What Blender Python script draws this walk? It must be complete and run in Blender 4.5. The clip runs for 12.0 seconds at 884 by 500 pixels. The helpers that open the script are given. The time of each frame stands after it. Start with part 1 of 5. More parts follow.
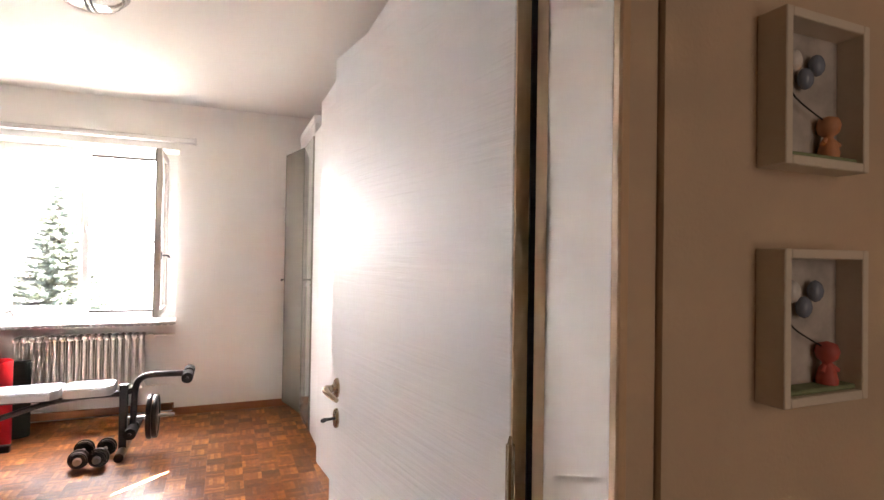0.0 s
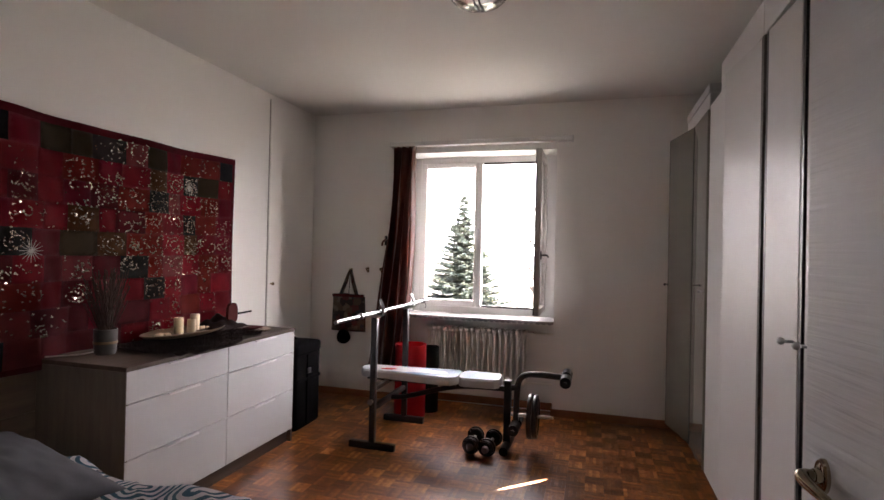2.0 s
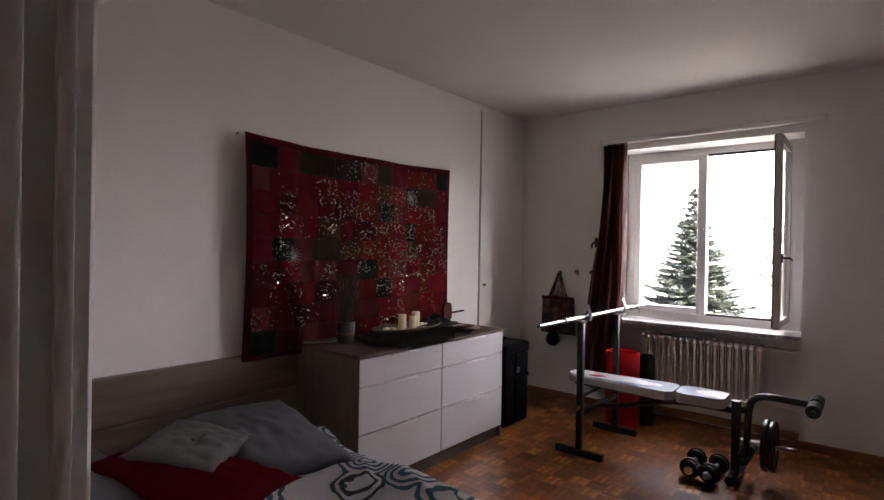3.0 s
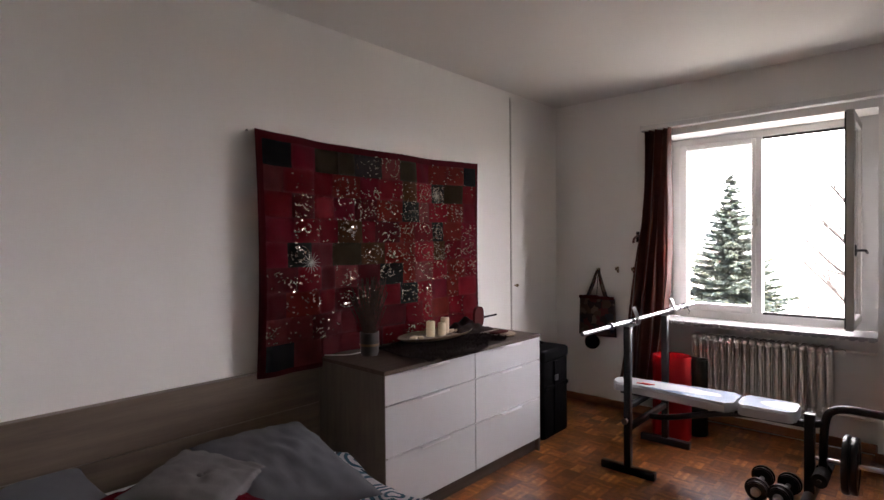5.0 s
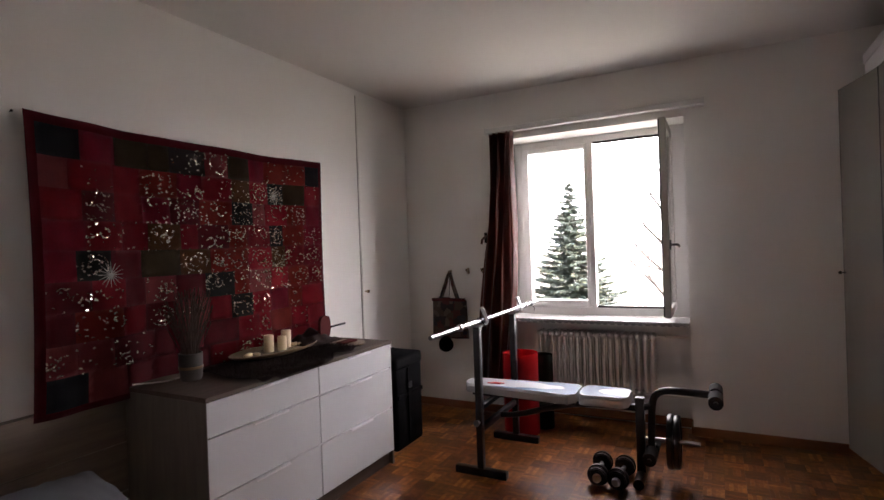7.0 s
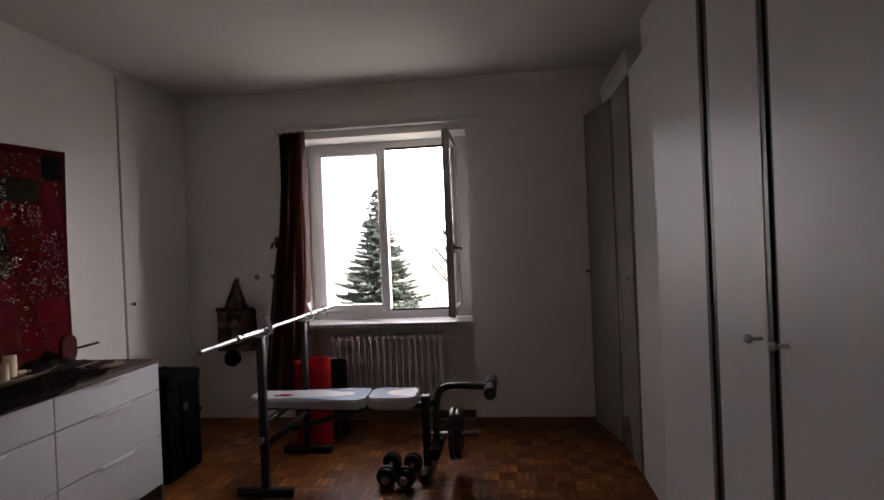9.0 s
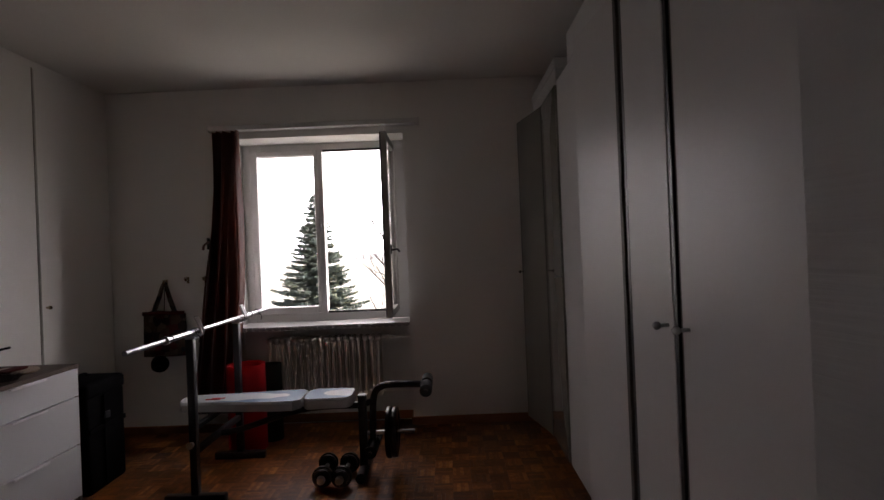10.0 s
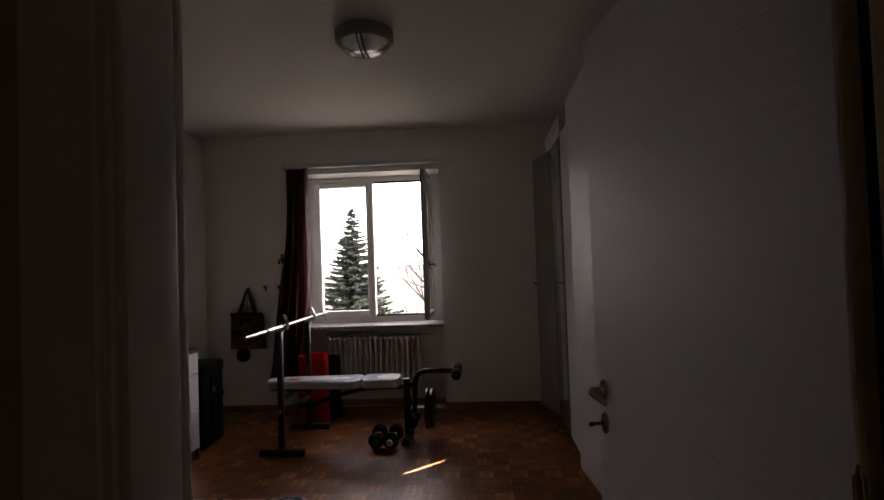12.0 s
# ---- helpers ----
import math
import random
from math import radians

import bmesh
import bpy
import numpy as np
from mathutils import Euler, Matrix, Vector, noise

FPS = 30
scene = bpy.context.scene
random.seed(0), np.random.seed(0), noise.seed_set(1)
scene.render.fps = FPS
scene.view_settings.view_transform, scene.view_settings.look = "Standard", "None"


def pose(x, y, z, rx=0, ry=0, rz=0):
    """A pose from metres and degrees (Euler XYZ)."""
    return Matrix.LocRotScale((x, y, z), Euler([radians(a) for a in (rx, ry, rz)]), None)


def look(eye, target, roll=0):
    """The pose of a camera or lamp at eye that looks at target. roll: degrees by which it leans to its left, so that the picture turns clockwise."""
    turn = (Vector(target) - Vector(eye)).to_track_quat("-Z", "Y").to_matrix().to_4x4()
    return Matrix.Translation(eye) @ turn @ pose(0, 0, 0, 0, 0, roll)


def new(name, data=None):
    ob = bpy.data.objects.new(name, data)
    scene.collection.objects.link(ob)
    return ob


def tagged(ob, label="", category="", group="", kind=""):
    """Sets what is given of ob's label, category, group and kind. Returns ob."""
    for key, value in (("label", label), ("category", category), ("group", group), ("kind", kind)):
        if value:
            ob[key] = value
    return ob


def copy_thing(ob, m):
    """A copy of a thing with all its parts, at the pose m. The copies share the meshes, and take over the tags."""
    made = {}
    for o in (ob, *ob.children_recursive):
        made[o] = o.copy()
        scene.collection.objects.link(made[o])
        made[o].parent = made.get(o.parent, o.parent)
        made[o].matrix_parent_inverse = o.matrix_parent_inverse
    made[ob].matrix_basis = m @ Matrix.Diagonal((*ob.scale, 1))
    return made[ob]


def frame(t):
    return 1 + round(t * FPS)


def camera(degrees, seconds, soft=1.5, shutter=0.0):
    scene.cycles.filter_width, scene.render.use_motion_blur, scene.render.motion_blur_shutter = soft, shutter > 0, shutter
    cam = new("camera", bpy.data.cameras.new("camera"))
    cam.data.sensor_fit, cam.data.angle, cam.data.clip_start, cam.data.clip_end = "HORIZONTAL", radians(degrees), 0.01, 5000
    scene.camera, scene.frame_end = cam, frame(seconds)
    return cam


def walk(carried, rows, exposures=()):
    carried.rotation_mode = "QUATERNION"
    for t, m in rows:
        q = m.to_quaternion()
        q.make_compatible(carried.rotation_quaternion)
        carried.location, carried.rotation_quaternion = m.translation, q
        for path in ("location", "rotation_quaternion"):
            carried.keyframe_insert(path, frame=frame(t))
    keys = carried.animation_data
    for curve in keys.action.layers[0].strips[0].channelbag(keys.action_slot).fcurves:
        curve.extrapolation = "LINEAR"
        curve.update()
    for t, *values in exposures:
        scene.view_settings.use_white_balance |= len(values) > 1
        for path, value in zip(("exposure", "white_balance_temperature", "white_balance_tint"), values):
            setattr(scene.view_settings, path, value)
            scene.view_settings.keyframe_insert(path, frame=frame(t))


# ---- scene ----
cam = camera(80.0, 12.0)
PATH = [
    (0, (2.719, -0.111, 1.405), (3.484, 1.737, 1.431), 0.9),
    (0.2, (2.727, -0.045, 1.395), (3.374, 1.847, 1.416), 0.9),
    (0.5, (2.742, 0.032, 1.392), (3.243, 1.969, 1.412), 0.8),
    (0.7, (2.74, 0.098, 1.396), (3.144, 2.057, 1.417), 0.8),
    (1, (2.719, 0.205, 1.385), (2.926, 2.194, 1.406), 0.8),
    (1.5, (2.692, 0.278, 1.388), (2.586, 2.276, 1.399), 1.4),
    (2, (2.667, 0.377, 1.372), (2.112, 2.298, 1.387), 1.3),
    (2.5, (2.734, 0.394, 1.387), (1.77, 2.146, 1.392), 1.1),
    (3, (2.758, 0.393, 1.409), (1.485, 1.936, 1.402), 1.0),
    (3.5, (2.747, 0.414, 1.399), (1.404, 1.896, 1.4), 0.4),
    (3.7, (2.732, 0.441, 1.398), (1.363, 1.899, 1.403), 0.3),
    (5.3, (2.531, 0.636, 1.449), (1.198, 2.127, 1.422), -0.8),
    (5.5, (2.521, 0.656, 1.43), (1.223, 2.177, 1.416), -1.1),
    (6, (2.511, 0.708, 1.429), (1.33, 2.322, 1.414), -1.5),
    (6.5, (2.512, 0.768, 1.418), (1.462, 2.47, 1.41), -1.8),
    (7, (2.526, 0.824, 1.411), (1.603, 2.598, 1.404), -2.0),
    (9, (2.634, 0.921, 1.39), (2.388, 2.906, 1.38), -2.4),
    (9.5, (2.623, 0.928, 1.366), (2.544, 2.926, 1.362), -2.3),
    (10, (2.659, 0.858, 1.35), (2.64, 2.858, 1.356), -2.3),
    (10.5, (2.706, 0.61, 1.341), (2.607, 2.607, 1.377), -1.8),
    (11, (2.781, 0.385, 1.37), (2.541, 2.37, 1.417), -1.7),
    (11.5, (2.758, 0.144, 1.384), (2.522, 2.13, 1.435), -1.7),
    (12, (2.707, -0.045, 1.378), (2.567, 1.949, 1.432), -2.0),
]
EXPOSURES = [
    (0.0, 5.15, 7000, 21), (0.5, 4.39, 6900, 22), (1.0, 3.76, 6900, 23), (1.5, 3.36, 6850, 24), (2.0, 3.00, 6900, 24), (2.5, 2.77, 6750, 24),
    (3.0, 2.46, 6650, 24), (3.5, 2.32, 6650, 24), (5.5, 3.03, 6650, 23), (7.0, 2.66, 6750, 24), (9.0, 1.66, 6700, 23), (9.5, 1.37, 6750, 23), (10.0, 1.13, 6850, 24), (10.5, 1.01, 7000, 24), (12.0, 0.96, 7150, 26),
]
walk(cam, [(t, look(eye, target, roll)) for t, eye, target, roll in PATH], EXPOSURES)


# ---------------------------------------------------------------- world and light
world = bpy.data.worlds.new("world")
scene.world = world
world.use_nodes = True
wn = world.node_tree
sky = wn.nodes.new("ShaderNodeTexSky")
sky.sky_type, sky.sun_disc = "NISHITA", False
sky.sun_elevation, sky.sun_rotation = radians(42), radians(126)
sky.air_density, sky.dust_density = 1.0, 4.0
wn.nodes["Background"].inputs["Strength"].default_value = 0.15
wn.links.new(sky.outputs["Color"], wn.nodes["Background"].inputs["Color"])

sun = new("sun", bpy.data.lights.new("sun", "SUN"))
sun.data.energy, sun.data.angle, sun.data.color = 3.0, radians(0.53), (1.0, 0.93, 0.82)
sun.matrix_world = look((11, -3, 12), (0, 5, 0))

# added spot in the window, shaped to draw the sunlit sliver on the floor
glint = new("floor_sliver_spot", bpy.data.lights.new("floor_sliver_spot", "SPOT"))
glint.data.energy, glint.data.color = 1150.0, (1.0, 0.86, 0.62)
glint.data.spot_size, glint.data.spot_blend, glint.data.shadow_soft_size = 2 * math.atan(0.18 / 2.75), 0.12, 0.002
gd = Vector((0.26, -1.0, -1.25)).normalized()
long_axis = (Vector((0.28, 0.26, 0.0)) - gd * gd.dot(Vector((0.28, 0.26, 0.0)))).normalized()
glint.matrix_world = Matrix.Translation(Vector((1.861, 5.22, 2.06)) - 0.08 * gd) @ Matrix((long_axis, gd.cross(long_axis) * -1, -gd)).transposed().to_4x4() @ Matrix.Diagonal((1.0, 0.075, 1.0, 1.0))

# added area lamp that brightens the hall; its source is unseen
hall_fill = new("hall_fill_lamp", bpy.data.lights.new("hall_fill_lamp", "AREA"))
hall_fill.data.shape, hall_fill.data.size, hall_fill.data.size_y = "RECTANGLE", 0.8, 1.6
hall_fill.data.energy, hall_fill.data.color = 0.2, (1.0, 0.86, 0.70)
hall_fill.matrix_world = look((3.7, -1.6, 1.5), (3.3, 0.4, 1.4))


# ---------------------------------------------------------------- materials
def mat(name, color, rough=0.6, metal=0.0, vary=0.12, scale=6.0, bump=0.0, bump_scale=120.0, stretch=(1, 1, 1), coat=0.0, spec=0.5, fine=0.06):
    m = bpy.data.materials.new(name)
    m.use_nodes = True
    nt = m.node_tree
    b = nt.nodes["Principled BSDF"]
    tc = nt.nodes.new("ShaderNodeTexCoord")
    mp = nt.nodes.new("ShaderNodeMapping")
    mp.inputs["Scale"].default_value = stretch
    nt.links.new(tc.outputs["Object"], mp.inputs["Vector"])
    n1 = nt.nodes.new("ShaderNodeTexNoise")
    n1.inputs["Scale"].default_value, n1.inputs["Detail"].default_value = scale, 6
    n2 = nt.nodes.new("ShaderNodeTexNoise")
    n2.inputs["Scale"].default_value, n2.inputs["Detail"].default_value = bump_scale, 3
    for n in (n1, n2):
        nt.links.new(mp.outputs["Vector"], n.inputs["Vector"])
    add = nt.nodes.new("ShaderNodeMath")
    add.operation = "MULTIPLY_ADD"
    add.inputs[1].default_value = fine / max(vary, 1e-4)
    nt.links.new(n2.outputs["Fac"], add.inputs[0])
    nt.links.new(n1.outputs["Fac"], add.inputs[2])
    mr = nt.nodes.new("ShaderNodeMapRange")
    mr.inputs["From Min"].default_value, mr.inputs["From Max"].default_value = 0.3, 0.75 + fine / max(vary, 1e-4)
    mr.inputs["To Min"].default_value, mr.inputs["To Max"].default_value = 1 - vary, 1 + vary
    nt.links.new(add.outputs[0], mr.inputs["Value"])
    mul = nt.nodes.new("ShaderNodeVectorMath")
    mul.operation = "SCALE"
    mul.inputs[0].default_value = color
    nt.links.new(mr.outputs["Result"], mul.inputs["Scale"])
    nt.links.new(mul.outputs["Vector"], b.inputs["Base Color"])
    b.inputs["Roughness"].default_value, b.inputs["Metallic"].default_value = rough, metal
    b.inputs["Coat Weight"].default_value = coat
    b.inputs["Specular IOR Level"].default_value = spec
    if bump:
        bp = nt.nodes.new("ShaderNodeBump")
        bp.inputs["Strength"].default_value, bp.inputs["Distance"].default_value = bump, 0.002
        nt.links.new(n2.outputs["Fac"], bp.inputs["Height"])
        nt.links.new(bp.outputs["Normal"], b.inputs["Normal"])
    return m


M_WALL = mat("wall_paint", (0.82, 0.805, 0.77), 0.75, vary=0.03, scale=1.6, bump=0.25, bump_scale=160, fine=0.012)
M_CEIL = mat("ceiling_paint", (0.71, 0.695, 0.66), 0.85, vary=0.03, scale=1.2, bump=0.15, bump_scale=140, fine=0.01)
M_HALL = mat("hall_paint", (0.54, 0.43, 0.31), 0.75, vary=0.05, scale=2, bump=0.3, bump_scale=150, fine=0.02)
M_WHITE = mat("white_lacquer", (0.80, 0.79, 0.76), 0.35, vary=0.03, scale=3, bump=0.06, bump_scale=60, fine=0.01)
M_FRAME = mat("window_white", (0.70, 0.69, 0.675), 0.4, vary=0.04, scale=4, fine=0.015)
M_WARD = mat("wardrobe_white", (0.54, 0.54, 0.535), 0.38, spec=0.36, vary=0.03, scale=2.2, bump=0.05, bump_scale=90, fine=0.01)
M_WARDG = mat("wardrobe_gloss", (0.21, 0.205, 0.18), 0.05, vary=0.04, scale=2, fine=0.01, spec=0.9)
# dark for the shade in gaps and on door edges; plinths share it
M_DARKGAP = mat("gap_edge_shade_plinth", (0.085, 0.08, 0.075), 0.6, vary=0.1)
M_DOOREDGE = mat("door_edge_wood", (0.62, 0.45, 0.28), 0.5, vary=0.16, scale=5, bump=0.2, bump_scale=60, stretch=(8, 8, 0.6))
M_BASE = mat("baseboard_wood", (0.30, 0.125, 0.05), 0.4, vary=0.2, scale=8, bump=0.15, bump_scale=40, stretch=(1, 6, 6))
M_SUB = mat("parquet_bed", (0.09, 0.045, 0.02), 0.7)
M_TAUPE = mat("taupe_oak", (0.085, 0.06, 0.048), 0.65, spec=0.25, vary=0.35, scale=5, bump=0.3, bump_scale=30, stretch=(6, 0.5, 6), fine=0.15)
M_CUPGAP = mat("gap_shade_grey", (0.36, 0.34, 0.31), 0.8)
M_TAUPEV = mat("taupe_oak_side", (0.135, 0.105, 0.085), 0.5, vary=0.35, scale=5, bump=0.3, bump_scale=30, stretch=(6, 6, 0.6), fine=0.15)
M_DRAWER = mat("drawer_white", (0.53, 0.54, 0.55), 0.3, vary=0.025, scale=3, fine=0.01)
M_ALU = mat("brushed_aluminium", (0.55, 0.55, 0.56), 0.3, 1.0, vary=0.06, scale=20)
M_PULL = mat("anodised_pull", (0.72, 0.72, 0.73), 0.42, 0.6, vary=0.06, scale=20)
M_CHROME = mat("chrome", (0.32, 0.32, 0.335), 0.3, 1.0, vary=0.05, scale=10)
M_BRASS = mat("brass", (0.42, 0.35, 0.25), 0.15, 1.0, vary=0.12, scale=30)
M_RAD = mat("radiator_enamel", (0.84, 0.815, 0.745), 0.35, vary=0.06, scale=8, fine=0.02)
M_BLACKM = mat("black_steel", (0.012, 0.012, 0.014), 0.40, 0.15, vary=0.25, scale=14)
M_GREYM = mat("grey_steel", (0.016, 0.017, 0.020), 0.40, 0.1, vary=0.2, scale=14)
M_BLACKP = mat("black_plastic", (0.010, 0.010, 0.011), 0.33, vary=0.3, scale=18, bump=0.15, bump_scale=80)
M_FOAM = mat("black_foam", (0.012, 0.012, 0.012), 0.8, vary=0.3, scale=30, bump=0.5, bump_scale=140)
M_BLACKC = mat("black_nylon", (0.004, 0.004, 0.0045), 0.9, spec=0.05, vary=0.3, scale=10, bump=0.5, bump_scale=220)
M_RED = mat("red_foam", (0.60, 0.012, 0.018), 0.6, vary=0.12, scale=10, bump=0.25, bump_scale=120)
M_GREEN = mat("dark_green_foam", (0.02, 0.03, 0.024), 0.8, vary=0.2, scale=10)
M_GREYPIL = mat("grey_cotton", (0.105, 0.108, 0.12), 0.9, spec=0.1, vary=0.14, scale=7, bump=0.5, bump_scale=220)
M_GREYPIL2 = mat("warm_grey_cushion", (0.125, 0.118, 0.118), 0.9, spec=0.1, vary=0.18, scale=9, bump=0.5, bump_scale=200)
M_DKRED = mat("dark_red_cotton", (0.07, 0.002, 0.006), 0.95, spec=0.03, vary=0.2, scale=8, bump=0.5, bump_scale=220)
M_WAX = mat("candle_wax", (0.72, 0.60, 0.40), 0.5, vary=0.08, scale=12)
M_FUR = mat("dark_fur", (0.022, 0.009, 0.007), 0.95, vary=0.5, scale=40, bump=1.0, bump_scale=90)
M_CLAY = mat("glazed_clay", (0.055, 0.047, 0.042), 0.55, vary=0.3, scale=18, bump=0.3, bump_scale=60)
M_TWIG = mat("dry_twig", (0.055, 0.03, 0.02), 0.9, vary=0.4, scale=30)
M_PLATE = mat("bronze_tray", (0.20, 0.13, 0.07), 0.4, 0.5, vary=0.25, scale=12)
M_MAROON = mat("maroon_leather", (0.075, 0.016, 0.015), 0.85, spec=0.1, vary=0.2, scale=12)
M_BEDWOOD = mat("bed_frame_taupe", (0.13, 0.10, 0.08), 0.5, vary=0.35, scale=5, bump=0.3, bump_scale=30, stretch=(0.6, 6, 6), fine=0.15)
M_SHEET = mat("white_sheet", (0.62, 0.61, 0.60), 0.9, vary=0.06, scale=6, bump=0.4, bump_scale=180)
M_MARBLE = mat("sill_stone", (0.36, 0.355, 0.35), 0.35, vary=0.08, scale=9)
M_BARK = mat("bark", (0.050, 0.044, 0.040), 0.95, vary=0.4, scale=9, bump=0.6, bump_scale=30)
M_CABLE = mat("white_cable", (0.7, 0.69, 0.66), 0.5)


def glass_mat(name, color=(1, 1, 1), rough=0.0):
    m = bpy.data.materials.new(name)
    m.use_nodes = True
    b = m.node_tree.nodes["Principled BSDF"]
    b.inputs["Base Color"].default_value = (*color, 1)
    b.inputs["Transmission Weight"].default_value, b.inputs["Roughness"].default_value = 1.0, rough
    b.inputs["IOR"].default_value = 1.45
    return m


# grey in place of white: the open sash's backlit shade is in its colour
M_SASHG = mat("sash_backlit_grey", (0.44, 0.42, 0.40), 0.5, vary=0.1, scale=5)
M_GLASS = glass_mat("window_glass")
M_KNOB = mat("clear_knob", (0.62, 0.64, 0.66), 0.12, 0.2, vary=0.1, scale=60, spec=0.9)
M_LAMPGLASS = glass_mat("lamp_glass", (0.95, 0.95, 0.93), 0.06)
# the ring's backlit shade is put into this grey
M_LAMPRING = mat("lamp_ring_backlit", (0.24, 0.235, 0.23), 0.5, vary=0.08, scale=14)


def curtain_material():
    m = mat("brown_satin", (0.115, 0.024, 0.011), 0.36, vary=0.2, scale=6, bump=0.3, bump_scale=200)
    b = m.node_tree.nodes["Principled BSDF"]
    b.inputs["Sheen Weight"].default_value = 0.3
    return m


M_CURTAIN = curtain_material()


def parquet_material():
    """Oak fingers, each one of its own tone, with grain along the finger; every second block is lightened for its
    sheen.
    """
    m = bpy.data.materials.new("parquet_oak")
    m.use_nodes = True
    nt = m.node_tree
    b = nt.nodes["Principled BSDF"]
    geo, obj, tc = nt.nodes.new("ShaderNodeNewGeometry"), nt.nodes.new("ShaderNodeObjectInfo"), nt.nodes.new("ShaderNodeTexCoord")
    off = nt.nodes.new("ShaderNodeVectorMath")
    off.operation = "ADD"
    off.inputs[1].default_value = (0.0, 1.9, 0.5)
    nt.links.new(geo.outputs["Position"], off.inputs[0])
    snap = nt.nodes.new("ShaderNodeVectorMath")
    snap.operation = "SNAP"
    snap.inputs[1].default_value = (0.11, 0.11, 10.0)
    nt.links.new(off.outputs["Vector"], snap.inputs[0])
    block = nt.nodes.new("ShaderNodeTexWhiteNoise")
    nt.links.new(snap.outputs["Vector"], block.inputs["Vector"])
    add = nt.nodes.new("ShaderNodeMath")
    add.operation = "ADD"
    nt.links.new(geo.outputs["Random Per Island"], add.inputs[0])
    nt.links.new(obj.outputs["Random"], add.inputs[1])
    fin = nt.nodes.new("ShaderNodeMath")
    fin.operation = "FRACT"
    nt.links.new(add.outputs[0], fin.inputs[0])
    fsc = nt.nodes.new("ShaderNodeMath")
    fsc.operation = "MULTIPLY"
    fsc.inputs[1].default_value = 0.30
    nt.links.new(fin.outputs[0], fsc.inputs[0])
    # sheen that turns with the grain, put in as an alternating block tone
    chk = nt.nodes.new("ShaderNodeTexChecker")
    chk.inputs["Color1"].default_value, chk.inputs["Color2"].default_value = (0.0, 0.0, 0.0, 1), (0.10, 0.10, 0.10, 1)
    chk.inputs["Scale"].default_value = 1 / 0.11
    nt.links.new(off.outputs["Vector"], chk.inputs["Vector"])
    par = nt.nodes.new("ShaderNodeMath")
    par.operation = "ADD"
    nt.links.new(fsc.outputs[0], par.inputs[0])
    nt.links.new(chk.outputs["Fac"], par.inputs[1])
    nt.links.new(chk.outputs["Color"], par.inputs[1])
    fsc = par
    fr = nt.nodes.new("ShaderNodeMath")
    fr.operation = "MULTIPLY_ADD"
    fr.inputs[1].default_value = 0.37
    nt.links.new(block.outputs["Value"], fr.inputs[0])
    nt.links.new(fsc.outputs[0], fr.inputs[2])
    noise_n = nt.nodes.new("ShaderNodeTexNoise")
    noise_n.inputs["Scale"].default_value, noise_n.inputs["Detail"].default_value = 34, 5
    nt.links.new(tc.outputs["Object"], noise_n.inputs["Vector"])
    big = nt.nodes.new("ShaderNodeTexNoise")
    big.inputs["Scale"].default_value = 1.4
    nt.links.new(geo.outputs["Position"], big.inputs["Vector"])
    ma = nt.nodes.new("ShaderNodeMath")
    ma.operation = "MULTIPLY_ADD"
    ma.inputs[1].default_value, ma.inputs[2].default_value = 0.6, -0.12
    nt.links.new(noise_n.outputs["Fac"], ma.inputs[0])
    sm = nt.nodes.new("ShaderNodeMath")
    sm.operation = "ADD"
    nt.links.new(fr.outputs[0], sm.inputs[0])
    nt.links.new(ma.outputs[0], sm.inputs[1])
    ramp = nt.nodes.new("ShaderNodeValToRGB")
    el = ramp.color_ramp.elements
    el[0].position, el[0].color = 0.05, (0.058, 0.015, 0.0045, 1)
    el[1].position, el[1].color = 1.0, (0.64, 0.285, 0.075, 1)
    for p, c in ((0.45, (0.148, 0.043, 0.0095, 1)), (0.75, (0.315, 0.107, 0.024, 1))):
        mid = el.new(p)
        mid.color = c
    nt.links.new(sm.outputs[0], ramp.inputs["Fac"])
    nt.links.new(ramp.outputs["Color"], b.inputs["Base Color"])
    rr = nt.nodes.new("ShaderNodeMapRange")
    rr.inputs["To Min"].default_value, rr.inputs["To Max"].default_value = 0.29, 0.42
    nt.links.new(big.outputs["Fac"], rr.inputs["Value"])
    nt.links.new(rr.outputs["Result"], b.inputs["Roughness"])
    bp = nt.nodes.new("ShaderNodeBump")
    bp.inputs["Strength"].default_value, bp.inputs["Distance"].default_value = 0.15, 0.001
    nt.links.new(noise_n.outputs["Fac"], bp.inputs["Height"])
    nt.links.new(bp.outputs["Normal"], b.inputs["Normal"])
    return m


M_PARQUET = parquet_material()


# ---------------------------------------------------------------- mesh helpers
def bx(bm, x0, x1, y0, y1, z0, z1, bev=0.0, seg=1):
    r = bmesh.ops.create_cube(bm, size=1.0, matrix=Matrix.Translation(((x0 + x1) / 2, (y0 + y1) / 2, (z0 + z1) / 2)) @ Matrix.Diagonal((x1 - x0, y1 - y0, z1 - z0, 1)))
    if bev:
        es = list({e for v in r["verts"] for e in v.link_edges})
        bmesh.ops.bevel(bm, geom=es, offset=bev, segments=seg, affect="EDGES", profile=0.5)
    return bm


def cy(bm, p0, p1, r0, r1=None, seg=16, caps=True):
    p0, p1 = Vector(p0), Vector(p1)
    d = p1 - p0
    m = Matrix.Translation((p0 + p1) / 2) @ d.to_track_quat("Z", "Y").to_matrix().to_4x4()
    bmesh.ops.create_cone(bm, cap_ends=caps, segments=seg, radius1=r0, radius2=r0 if r1 is None else r1, depth=d.length, matrix=m)
    return bm


